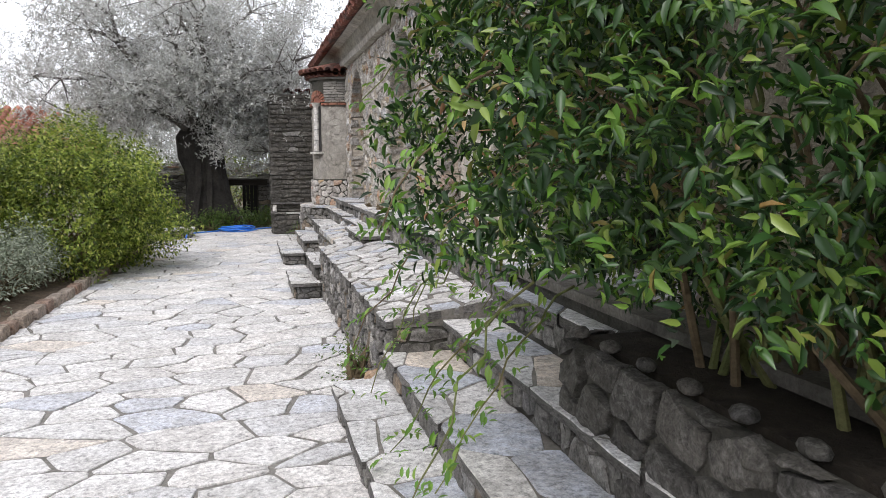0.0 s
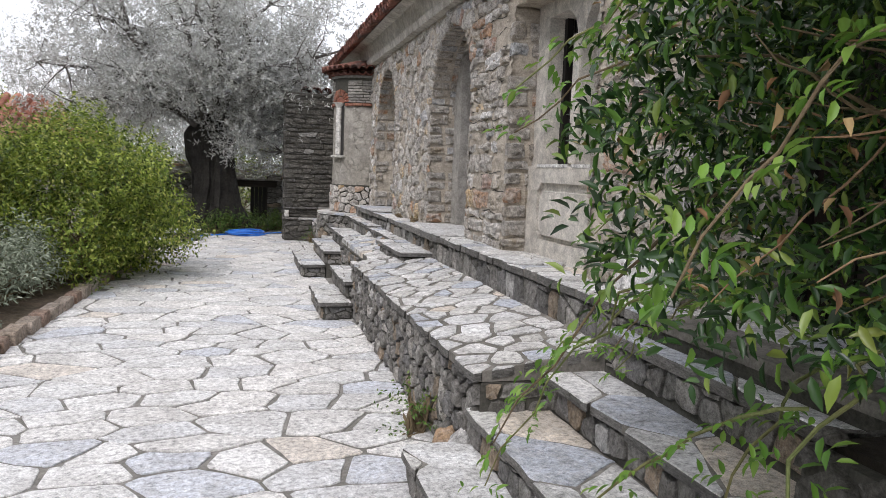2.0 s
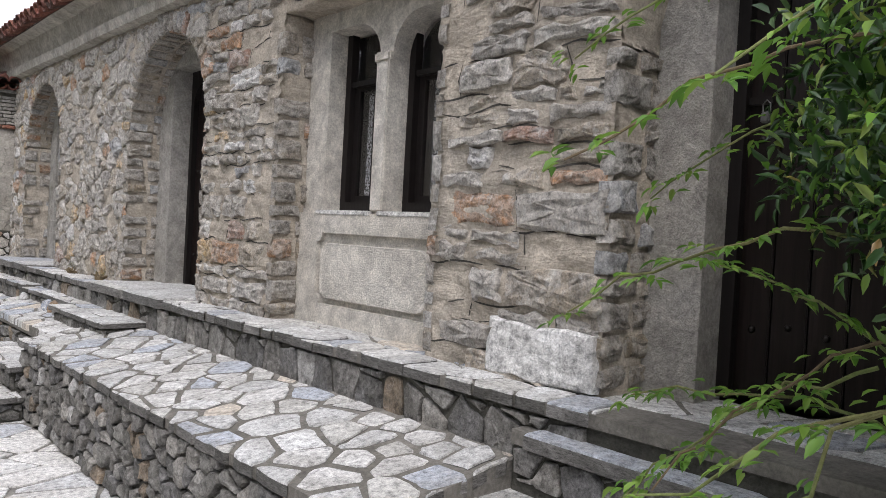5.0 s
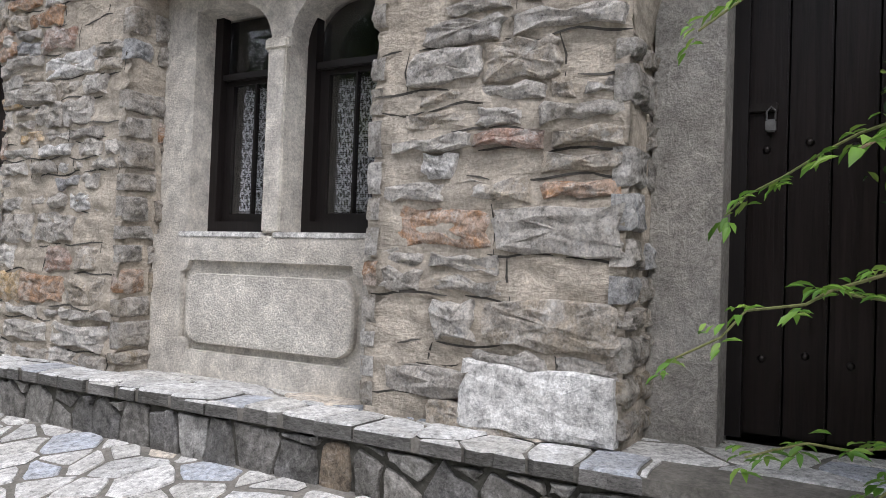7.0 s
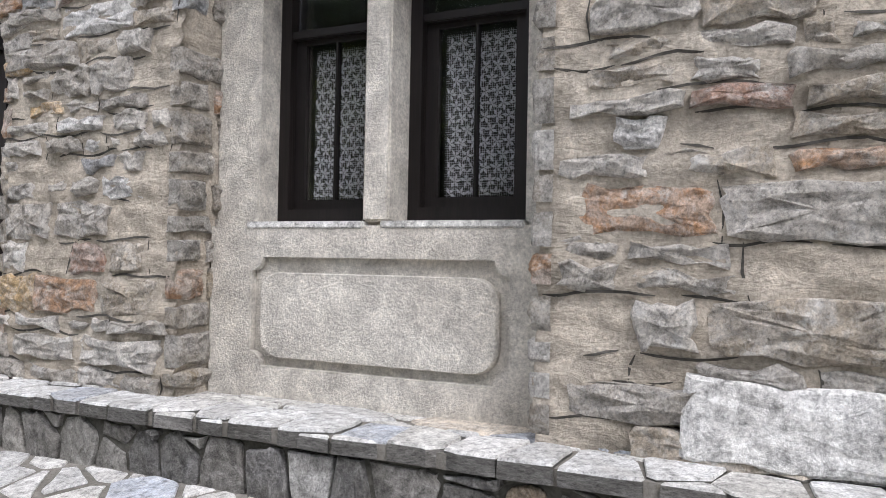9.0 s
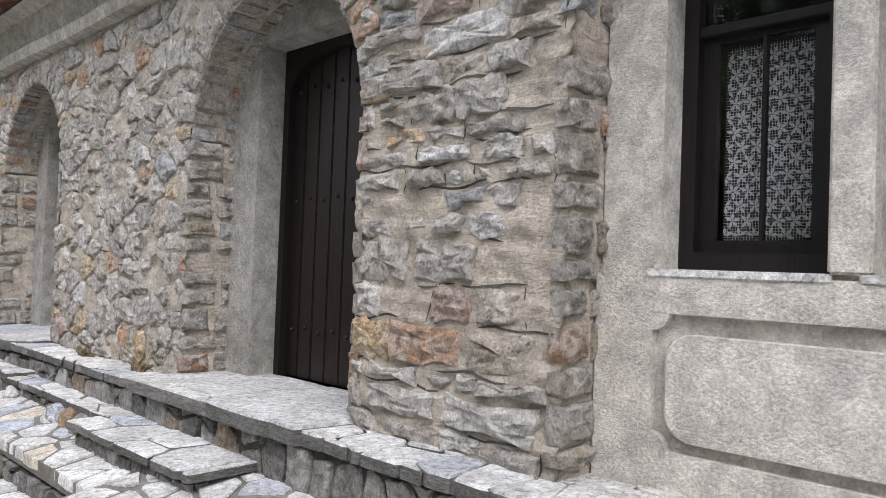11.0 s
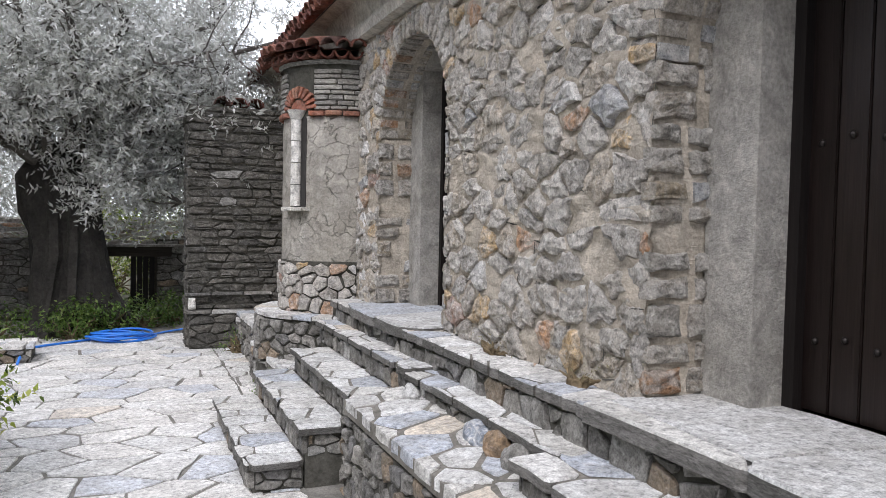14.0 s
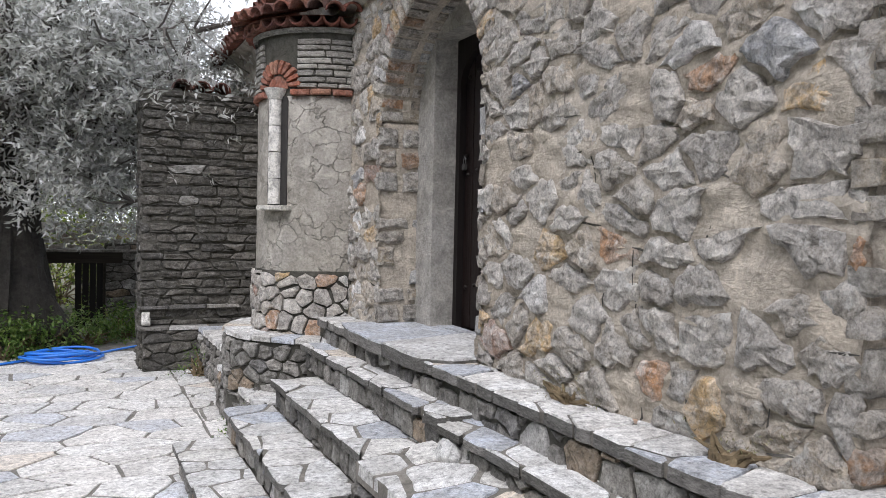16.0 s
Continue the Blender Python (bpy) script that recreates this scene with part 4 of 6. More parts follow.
# twin window
win = thing("window_1", "twin arched window with dark wooden casements and lace curtains", "window", "structure")
LW, RW = (5.755, 6.25), (5.135, 5.645)
arch_plate("surround", 1.90, 2.10, BAY[0] + 0.01, BAY[1] - 0.01, 0.80, 2.78, [(RW[0], RW[1], 1.55, 2.42, 3), (LW[0], LW[1], 1.55, 2.42, 2)], PLASTER, win)
bm = bmesh.new()
box(bm, 1.872, 1.91, 5.645, 5.755, 1.56, 2.40, 0.008)
part("mullion", bm, PLASTER, win, "bush-hammered stone mullion")
bm = bmesh.new()
box(bm, 1.862, 1.91, 5.63, 5.77, 2.38, 2.44, 0.012)
part("capital", bm, PLASTER, win)
for wy in (LW, RW):
    bm = bmesh.new()
    box(bm, 1.862, 2.08, wy[0] - 0.01, wy[1] + 0.03, 1.535, 1.562, 0.005)
    part("sill", bm, SLAB, win, "thin grey slate sill")
    arch_plate("frame", 2.02, 2.07, wy[0], wy[1], 1.56, 2.76, [(wy[0] + 0.05, wy[1] - 0.05, 1.62, 2.66, 0)], FRAMEWOOD, win)
    c = (wy[0] + wy[1]) / 2
    sash = arch_plate("casement", 2.06, 2.09, wy[0] + 0.04, wy[1] - 0.04, 1.60, 2.34, [(wy[0] + 0.10, c - 0.005, 1.66, 2.30, 0), (c + 0.005, wy[1] - 0.10, 1.66, 2.30, 0)], FRAMEWOOD, win)
    bm = bmesh.new()
    box(bm, 2.03, 2.075, wy[0] + 0.03, wy[1] - 0.03, 2.32, 2.355, 0.004)
    part("transom", bm, FRAMEWOOD, win)
# carved panel under the window
bm = bmesh.new()


def tablet(y0, y1, z0, z1, r, n=6):
    """An outline with scooped corners."""
    out = []
    for cy, cz, t in ((y0, z0, 90), (y1, z0, 180), (y1, z1, 270), (y0, z1, 360)):
        for k in range(n + 1):
            a = radians(t - 90 * k / n)
            out.append((cy + r * math.cos(a), cz + r * math.sin(a)))
    return out


def rounded(y0, y1, z0, z1, r, n=6):
    out = []
    for cy, cz, t in ((y0 + r, z0 + r, 180), (y1 - r, z0 + r, 270), (y1 - r, z1 - r, 0), (y0 + r, z1 - r, 90)):
        for k in range(n + 1):
            a = radians(t + 90 * k / n)
            out.append((cy + r * math.cos(a), cz + r * math.sin(a)))
    return out


def plate(bm, outline, x_front, x_back, lip):
    cy = sum(p[0] for p in outline) / len(outline)
    cz = sum(p[1] for p in outline) / len(outline)
    rows = []
    for x, s in ((x_back, 1.0), (x_front + lip * 0.5, 1.0), (x_front, 1.0 - lip)):
        rows.append([bm.verts.new((x, cy + (y - cy) * s, cz + (z - cz) * s)) for y, z in outline])
    n = len(outline)
    for a, b in zip(rows, rows[1:]):
        for k in range(n):
            bm.faces.new((a[k], a[(k + 1) % n], b[(k + 1) % n], b[k]))
    bm.faces.new(rows[-1])


arch_plate("panel_border", 1.868, 1.905, BAY[0] + 0.01, BAY[1] - 0.01, 0.82, 1.545, [(5.175, 6.255, 1.0, 1.425, 0)], PLASTER, win, "raised rendered border round the tablet")
for cy, cz in ((5.175, 1.0), (6.255, 1.0), (5.175, 1.425), (6.255, 1.425)):
    bm = bmesh.new()
    r = bmesh.ops.create_cone(bm, cap_ends=True, segments=20, radius1=0.055, radius2=0.055, depth=0.036)
    bmesh.ops.transform(bm, matrix=Matrix.Translation((1.887, cy, cz)) @ Matrix.Rotation(radians(90), 4, "Y"), verts=bm.verts)
    part("panel_corner", bm, PLASTER, win)
bm = bmesh.new()
plate(bm, rounded(5.215, 6.215, 1.035, 1.365, 0.09), 1.868, 1.905, 0.02)
part("tablet", bm, PLASTER, win, "raised blank tablet with rounded corners")

# ---- curtains and glass of the twin window ----


def lace(y0, y1, z0, z1, parent):
    """A lace net: a leafy openwork of small strips."""
    bm = bmesh.new()
    rg = random.Random(int(y0 * 1000))
    pitch = 0.048
    nz, ny = int((z1 - z0) / pitch), max(2, int((y1 - y0) / pitch))
    for j in range(nz + 1):
        for i in range(ny + 1):
            cy, cz = y0 + (i + 0.5 * (j % 2)) * pitch, z0 + (j + 0.3) * pitch
            t0 = rg.uniform(0, 1.2)
            for k in range(5):
                t = t0 + k * 1.15
                d = (math.cos(t), math.sin(t))
                L, w = 0.029, 0.0062
                pts = [(cy, cz), (cy + d[0] * L * 0.5 - d[1] * w, cz + d[1] * L * 0.5 + d[0] * w), (cy + d[0] * L, cz + d[1] * L), (cy + d[0] * L * 0.5 + d[1] * w, cz + d[1] * L * 0.5 - d[0] * w)]
                if all(y0 <= p[0] <= y1 and z0 <= p[1] <= z1 for p in pts):
                    bm.faces.new([bm.verts.new((2.128, *p)) for p in pts])
    for k in range(int((y1 - y0) / 0.009)):
        y = y0 + k * 0.009
        bm.faces.new([bm.verts.new((2.131, *p)) for p in ((y, z0), (y + 0.0013, z0), (y + 0.0013, z1), (y, z1))])
    for k in range(int((z1 - z0) / 0.009)):
        z = z0 + k * 0.009
        bm.faces.new([bm.verts.new((2.132, *p)) for p in ((y0, z), (y1, z), (y1, z + 0.0013), (y0, z + 0.0013))])
    return part("lace_curtain", bm, LACE, parent, "white lace net curtain behind the glass")


LACE = plain("white_lace", (0.78, 0.80, 0.84), 0.9, var=0.1)
GLASS, gn, gl, gb = mat("window_glass", 0.03)
gb.inputs["Transmission Weight"].default_value = 1.0
gb.inputs["IOR"].default_value = 1.5
for wy in (LW, RW):
    lace(wy[0] + 0.10, wy[1] - 0.10, 1.665, 2.295, win)
    for za, zb in ((1.655, 2.305), (2.355, 2.66)):
        bm = bmesh.new()
        box(bm, 2.072, 2.076, wy[0] + 0.055, wy[1] - 0.055, za, zb)
        pane = part("pane", bm, GLASS, win)
        pane.visible_shadow = False

# ---- apse ----
AX, AY, AR = 1.72, 13.47, 0.56
apse = thing("apse", "small round stone apse with red brick band, slit window and tiled roof", "apse", "structure")


def ring_body(bm, r0, r1, z0, z1, t0=85, t1=275, n=40, amp=0.006):
    nz = max(1, round((z1 - z0) / 0.06))
    cols = []
    for k in range(n + 1):
        t = radians(t0 + (t1 - t0) * k / n)
        col = []
        for j in range(nz + 1):
            f = j / nz
            r = r0 + (r1 - r0) * f
            p = (AX + r * math.cos(t), AY + r * math.sin(t), z0 + (z1 - z0) * f)
            col.append(bm.verts.new(wob3(p, amp, 8)))
        cols.append(col)
    for a, b in zip(cols, cols[1:]):
        for j in range(nz):
            bm.faces.new((a[j], b[j], b[j + 1], a[j + 1]))
    top = [c[-1] for c in cols]
    bm.faces.new(top)


def apse_face(r):
    """u is an arc length round the apse from its middle, v is the height."""
    return lambda u, v, w: (AX + (r + w) * math.cos(math.pi + u / r), AY + (r + w) * math.sin(math.pi + u / r), v)


bm = bmesh.new()
ring_body(bm, AR, AR, 1.20, 2.46)
part("drum", bm, APSE, apse, "grey render with incised joints", smooth=True)
bm = bmesh.new()
ring_body(bm, AR + 0.01, AR + 0.01, 0.4, 1.20)
part("base", bm, DARKJOINT, apse)
cells = voronoi(rect(-0.72, 0.86, 0.55, 1.19), 0.13, 0.105, 0.4, 0.5, 81)
lay(cells, "stone", apse_face(AR + 0.01), -0.01, 0.025, RUBBLE, apse, 0.008, rg, wob=0.008, step=0.07, vary=0.008, crag=0.008)
bm = bmesh.new()
ring_body(bm, AR - 0.01, AR + 0.01, 2.46, 2.92)
part("upper_drum", bm, DARKJOINT, apse)
UC = 0.283
UA = math.pi + UC / AR
WX, WY = AX + (AR + 0.025) * math.cos(UA), AY + (AR + 0.025) * math.sin(UA)
z = 2.515
row = 0
while z < 2.86:
    h = 0.030 + 0.012 * ((row * 7) % 3) / 2
    u = -0.6
    while u < 0.84:
        w = rnd.uniform(0.12, 0.26)
        if u < UC - 0.17 < u + w + 0.06:
            w = UC - 0.17 - u
        if UC - 0.172 < u < UC + 0.17:
            u = UC + 0.175
        g = stone_geo(rect(u, min(u + w, 0.86), z, z + h), apse_face(AR), -0.01, 0.022, rnd, wob=0.003, step=0.06, edge=0.005, crag=0.004)
        if g and u + 0.03 < 0.86 and w > 0.02:
            mesh_part("thin_stone", g[0], g[1], THINSTONE, apse)
        u += w + 0.008
    z += h + 0.009
    row += 1
for s in (-1, 1):
    for q in range(4):
        u0, u1 = UC + 0.13 + q * 0.15, UC + 0.13 + q * 0.15 + 0.142
        if s < 0:
            u0, u1 = 2 * UC - u1, 2 * UC - u0
        g = stone_geo(rect(u0, u1, 2.465, 2.505), apse_face(AR), -0.01, 0.038, rnd, wob=0.004, step=0.06, edge=0.006, crag=0.004)
        mesh_part("brick", g[0], g[1], BRICK, apse)
# brick arch over the slit window
wc = UC
for k in range(11):
    t = math.pi * (k + 0.5) / 11
    d = 0.5 * math.pi / 11 * 0.82
    pl = [(wc + r * math.cos(a), 2.52 + r * math.sin(a)) for r, a in ((0.105, t - d), (0.205, t - d * 0.8), (0.205, t + d * 0.8), (0.105, t + d))]
    g = stone_geo(pl, apse_face(AR), -0.02, 0.032, rnd, wob=0.003, step=0.09, edge=0.005)
    if g:
        mesh_part("brick", g[0], g[1], BRICK, apse)
g = stone_geo([(UC + 0.1 * math.cos(a), 2.51 + 0.1 * math.sin(a)) for a in [math.pi * k / 10 for k in range(11)]], apse_face(AR), 0.0, 0.012, rnd, wob=0.0, step=0.2, edge=0.001)
mesh_part("tympanum", g[0], g[1], BRICK, apse, "red plastered tympanum")
# the slit is a flat plate; its depth of shade is only colour
g = stone_geo(rect(UC - 0.10, UC + 0.10, 1.66, 2.46), apse_face(AR), 0.0, 0.008, rnd, wob=0.0, step=0.3, edge=0.001)
mesh_part("window_slit", g[0], g[1], ROOMSHADE, apse, "dark plate with a slit opening's shade as its colour")
for k in range(4):
    z0 = 1.68 + k * 0.19
    bm = bmesh.new()
    bmesh.ops.create_cone(bm, cap_ends=True, segments=16, radius1=0.046, radius2=0.046, depth=0.184)
    bmesh.ops.transform(bm, matrix=Matrix.Translation((WX, WY, z0 + 0.093)), verts=bm.verts)
    part("column_drum", bm, MARBLE, apse, smooth=False)
bm = bmesh.new()
bmesh.ops.create_cone(bm, cap_ends=True, segments=16, radius1=0.05, radius2=0.085, depth=0.075)
bmesh.ops.transform(bm, matrix=Matrix.Translation((WX, WY, 2.475)), verts=bm.verts)
part("capital", bm, MARBLE, apse)
bm = bmesh.new()
box(bm, -0.05, 0.07, -0.14, 0.14, 1.635, 1.672, 0.006)
bmesh.ops.transform(bm, matrix=Matrix.Translation((WX, WY, 0)) @ Matrix.Rotation(UA - math.pi, 4, "Z"), verts=bm.verts)
part("sill", bm, MARBLE, apse, "white marble sill")
# eave: a stone rim, a row of tile mouths, and tiles on a low cone
bm = bmesh.new()
for z0, z1, r0, r1 in ((2.90, 2.935, AR + 0.035, AR + 0.05),):
    ring_body(bm, r0, r1, z0, z1, amp=0.003)
part("rim", bm, THINSTONE, apse)
for row in range(2):
    n = 16 if row == 0 else 18
    for k in range(n):
        t = radians(92 + 176 * (k + 0.5) / n)
        if row == 0:
            m = Matrix.Translation((AX + (AR + 0.10) * math.cos(t), AY + (AR + 0.10) * math.sin(t), 3.0)) @ Matrix.Rotation(t + math.pi, 4, "Z")
            barrel("tile", 0.3, 0.062, 0.05, -1, apse, m)
        else:
            j = rnd.uniform(-0.02, 0.02)
            m = Matrix.Translation((AX + (AR + 0.19 + j) * math.cos(t), AY + (AR + 0.19 + j) * math.sin(t), 3.02 + rnd.uniform(-0.008, 0.008))) @ Matrix.Rotation(t + math.pi + rnd.uniform(-0.08, 0.08), 4, "Z") @ Matrix.Rotation(radians(-17), 4, "Y")
            barrel("tile", 0.5, 0.068, 0.045, 1, apse, m)
bm = bmesh.new()
ring_body(bm, AR + 0.12, 0.02, 3.0, 3.17, amp=0.0)
part("roof_bed", bm, TILE, apse)

# ledge round the apse, low walls and the dark side wall
ledge = thing("apse_ledge", "curved low stone ledge with slab coping round the apse", "ledge", "structure")


def ledge_ring(r, z, t0, t1, thick, seed, inner):
    rgl = random.Random(seed)
    bm = bmesh.new()
    ring_body(bm, r - 0.03, r - 0.03, -0.05, z - thick, t0, t1)
    part("core", bm, DARKJOINT, ledge)
    f = lambda u, v, w: (AX + v * math.cos(u), AY + v * math.sin(u), z + w)
    n = 11
    for k in range(n):
        a0, a1 = radians(t0 + (t1 - t0) * k / n) + 0.008, radians(t0 + (t1 - t0) * (k + 1) / n) - 0.008
        pl = [(a0, inner), (a1, inner), (a1, r), (a0, r)]
        v = []
        for w in (-thick, 0.0):
            for (u, q) in pl:
                for s in (0,):
                    v.append(f(u, q + rgl.uniform(-0.008, 0.008), w + rgl.uniform(-0.003, 0.003)))
        mesh_part("coping_slab", v, [(4, 5, 6, 7), (0, 1, 5, 4), (1, 2, 6, 5), (2, 3, 7, 6), (3, 0, 4, 7)], SLAB, ledge)
    return r


ledge_ring(0.80, 0.745, 120, 262, 0.035, 5, 0.5)
cells = voronoi(rect(-0.8, 1.1, 0.28, 0.705), 0.15, 0.11, 0.4, 0.5, 83)
lay(cells, "wall_stone", apse_face(0.77), -0.01, 0.025, RISER, ledge, 0.010, rg, wob=0.009, step=0.07, vary=0.012, crag=0.012)
bm = bmesh.new()
box(bm, 1.0, 1.7, 12.5, 14.2, -0.05, 0.345)
box(bm, 1.1, 1.7, 14.0, 15.95, -0.05, 0.42)
part("core", bm, DARKJOINT, ledge)
cells = voronoi(rect(0.97, 1.4, 12.62, 14.1), 0.3, 0.26, 0.35, 0.3, 84) + []
lay(cells, "coping_slab", flat(0.35), -0.03, 0.01, SLAB, ledge, 0.008, rg, wob=0.01, step=0.14, vary=0.005)
cells = voronoi(rect(1.06, 1.5, 14.1, 15.9), 0.44, 0.34, 0.25, 0.0, 85)
lay(cells, "coping_slab", flat(0.43), -0.03, 0.02, SLAB, ledge, 0.007, rg, wob=0.01, step=0.14, vary=0.005)
cells = voronoi(rect(12.6, 14.15, 0.0, 0.33), 0.13, 0.10, 0.4, 0.5, 86)
lay(cells, "wall_stone", face_x(1.0), -0.01, 0.03, RISER, ledge, 0.009, rg, wob=0.009, step=0.06, vary=0.014, crag=0.014)
cells = voronoi(rect(14.0, 15.95, 0.0, 0.41), 0.14, 0.10, 0.4, 0.5, 87)
lay(cells, "wall_stone", face_x(1.1), -0.01, 0.03, RISER, ledge, 0.009, rg, wob=0.009, step=0.06, vary=0.014, crag=0.014)

side_wall = tagged(boxed("wall_side", (0.52, 1.9, 15.99, 16.5, -0.05, 2.9), DARKJOINT, None, "", 0.0), "tall dark dry-stone wall with stone ledges beside the apse", "wall", kind="structure")
cells = []
z = 0.0
k = 0
while z < 2.88:
    h = rnd.uniform(0.06, 0.13)
    for c in voronoi(rect(0.50, 1.72, z, min(z + h, 2.9)), rnd.uniform(0.18, 0.30), h, 0.3, 0, 900 + k):
        cells.append(c)
    z += h
    k += 1
lay(cells, "stone", face_y(15.99), -0.02, 0.025, DARKWALL, side_wall, 0.007, rg, wob=0.008, step=0.08, vary=0.02, crag=0.014)
cells = voronoi(rect(16.0, 16.5, 0, 2.88), 0.25, 0.10, 0.4, 0.5, 95)
lay(cells, "stone", face_x(0.52), -0.02, 0.02, DARKWALL, side_wall, 0.007, rg, wob=0.008, step=0.08, vary=0.015, crag=0.012)
for zt, d in ((0.45, 0.17), (0.66, 0.07)):
    cells = voronoi(rect(0.48, 1.5, 15.97 - d, 16.02), 0.32, d + 0.05, 0.2, 0, 96)
    lay(cells, "ledge_slab", flat(zt), -0.03, 0.0, RISER, side_wall, 0.004, rg, wob=0.008, step=0.14, vary=0.004)
bm = bmesh.new()
box(bm, 0.53, 1.5, 15.84, 15.99, -0.02, 0.42, 0.01)
part("bench_core", bm, DARKJOINT, side_wall)
cells = voronoi(rect(0.52, 1.2, 0.0, 0.415), 0.26, 0.1, 0.35, 0.5, 97)
lay(cells, "stone", face_y(15.84), -0.01, 0.025, DARKWALL, side_wall, 0.007, rg, wob=0.009, step=0.08, vary=0.012, crag=0.012)
g = stone_geo(rect(0.515, 0.60, 0.46, 0.60), face_y(15.9), -0.05, 0.03, rnd, wob=0.008, step=0.07, edge=0.01, crag=0.008)
mesh_part("stone", g[0], g[1], MARBLE, side_wall, "pale block")
for y in (0.9, 1.1, 1.3):
    barrel("tile", 0.45, 0.1, 0.085, 1, side_wall, pose(y, 16.0, 2.93, 0, 0, 90))

# yard wall behind the olive tree, with a low dark gate
yard = thing("wall_yard", "grey dry-stone yard wall with a low gateway", "wall", "structure")
bm = bmesh.new()
box(bm, -9, -0.62, 19.2, 19.6, -0.05, 1.2)
box(bm, 0.28, 2.0, 19.2, 19.6, -0.05, 1.2)
part("core", bm, DARKJOINT, yard)
for x0, x1, sd in ((-4.2, -0.62, 61), (0.28, 0.9, 62)):
    cells = voronoi(rect(x0, x1, 0, 1.2), 0.26, 0.11, 0.4, 0.5, sd)
    lay(cells, "stone", face_y(19.2), -0.02, 0.03, RISER, yard, 0.009, rg, wob=0.009, step=0.08, vary=0.015, crag=0.012)
cells = voronoi(rect(-2.2, 0.9, 1.12, 1.5), 0.22, 0.08, 0.4, 0.5, 63)
lay(cells, "stone", face_y(19.35), -0.1, 0.06, RUBBLE, yard, 0.009, rg, wob=0.009, step=0.08, vary=0.03, crag=0.012)
bm = bmesh.new()
box(bm, -0.75, 0.5, 19.12, 19.5, 0.93, 1.08, 0.01)
part("lintel_beam", bm, BEAM, yard, "dark weathered timber lintel")
bm = bmesh.new()
box(bm, -0.9, 0.75, 19.02, 19.6, 1.085, 1.12, 0.006)
part("lintel_slab", bm, RISER, yard)
gate = thing("gate", "dark timber gate leaf standing half open under the lintel", "gate", "structure")
for k in range(4):
    boxed("board", (-0.10 + k * 0.09, -0.015 + k * 0.09, 19.22, 19.26, 0.02, 0.93), FRAMEWOOD, gate, "", 0.004)
boxed("post", (-0.62, -0.53, 19.2, 19.32, -0.02, 0.93), BEAM, gate, "", 0.006)
boxed("post", (0.25, 0.31, 19.2, 19.32, -0.02, 0.93), BEAM, gate, "", 0.006)

# ---- kerb and garden bed ----
kerb = thing("kerb", "weathered brown stone and brick kerb along the garden bed", "kerb", "structure")
y = -2.0
while y < 13.6:
    ln = rnd.uniform(0.22, 0.42)
    x = kerb_x(y + ln / 2)
    pl = [(x - 0.13, y + 0.006), (x + rnd.uniform(-0.012, 0.012), y + 0.006), (x + rnd.uniform(-0.012, 0.012), y + ln - 0.006), (x - 0.13, y + ln - 0.006)]
    g = stone_geo(pl, flat(0.0), -0.02, 0.10 + rnd.uniform(-0.012, 0.015), rnd, wob=0.008, step=0.12, edge=0.012, crag=0.006)
    if g:
        mesh_part("kerb_stone", g[0], g[1], KERB, kerb)
    y += ln
y = 13.6
for k in range(9):
    t = k / 8 * 1.3
    cx, cy = -1.66 - 0.9 * (1 - math.cos(t)) , 13.6 + 0.9 * math.sin(t)
    bm = bmesh.new()
    box(bm, -0.065, 0.065, -0.07, 0.07, -0.02, 0.10, 0.012)
    o = part("kerb_stone", bm, KERB, kerb)
    o.matrix_basis = pose(cx - 0.06, cy, 0, 0, 0, math.degrees(t))
bm = bmesh.new()
gx, gy = 28, 70
grid = [[bm.verts.new((kerb_x(y) - 0.08 - i * 0.30, y, 0.045 + 0.03 * noise.noise(Vector((i * 0.7, y * 1.9, 0))) + 0.004 * i)) for i in range(gx)] for y in [-2 + 16.2 * k / gy for k in range(gy + 1)]]
for a, b in zip(grid, grid[1:]):
    for i in range(gx - 1):
        bm.faces.new((a[i], b[i], b[i + 1], a[i + 1]))
tagged(part("ground_bed", bm, SOIL, smooth=True), "brown soil of the garden bed", "soil", kind="structure")

# ---- blue hose ----
hose = thing("garden_hose", "blue plastic garden hose lying in a loose coil on the paving", "hose")
bm = bmesh.new()
pts = []
for k in range(150):
    t = k / 150 * 2 * math.pi * 7
    r = 0.27 + 0.05 * math.sin(t * 0.37) + 0.03 * math.sin(t * 1.13)
    pts.append((-0.22 + r * 1.15 * math.cos(t) + 0.04 * math.sin(t * 0.21), 16.75 + r * math.sin(t) * 0.8, 0.018 + 0.09 * k / 150 + 0.012 * math.sin(t * 2.3)))
tube(bm, pts, [0.014] * len(pts), 8)
part("coil", bm, HOSE, hose, smooth=True)
for a, b, c in (((-0.45, 16.85, 0.02), (-0.9, 16.6, 0.016), (-1.35, 16.2, 0.016)), ((0.05, 16.9, 0.02), (0.35, 17.3, 0.016), (0.7, 17.5, 0.016)), ((-1.12, 16.1, 0.016), (-1.15, 15.7, 0.2), (-1.18, 15.3, 0.02))):
    bm = bmesh.new()
    q = [tuple((1 - s) ** 2 * a[i] + 2 * s * (1 - s) * b[i] + s * s * c[i] for i in range(3)) for s in [k / 14 for k in range(15)]]
    tube(bm, q, [0.014] * 15, 8)
    part("tail", bm, HOSE, hose, smooth=True)

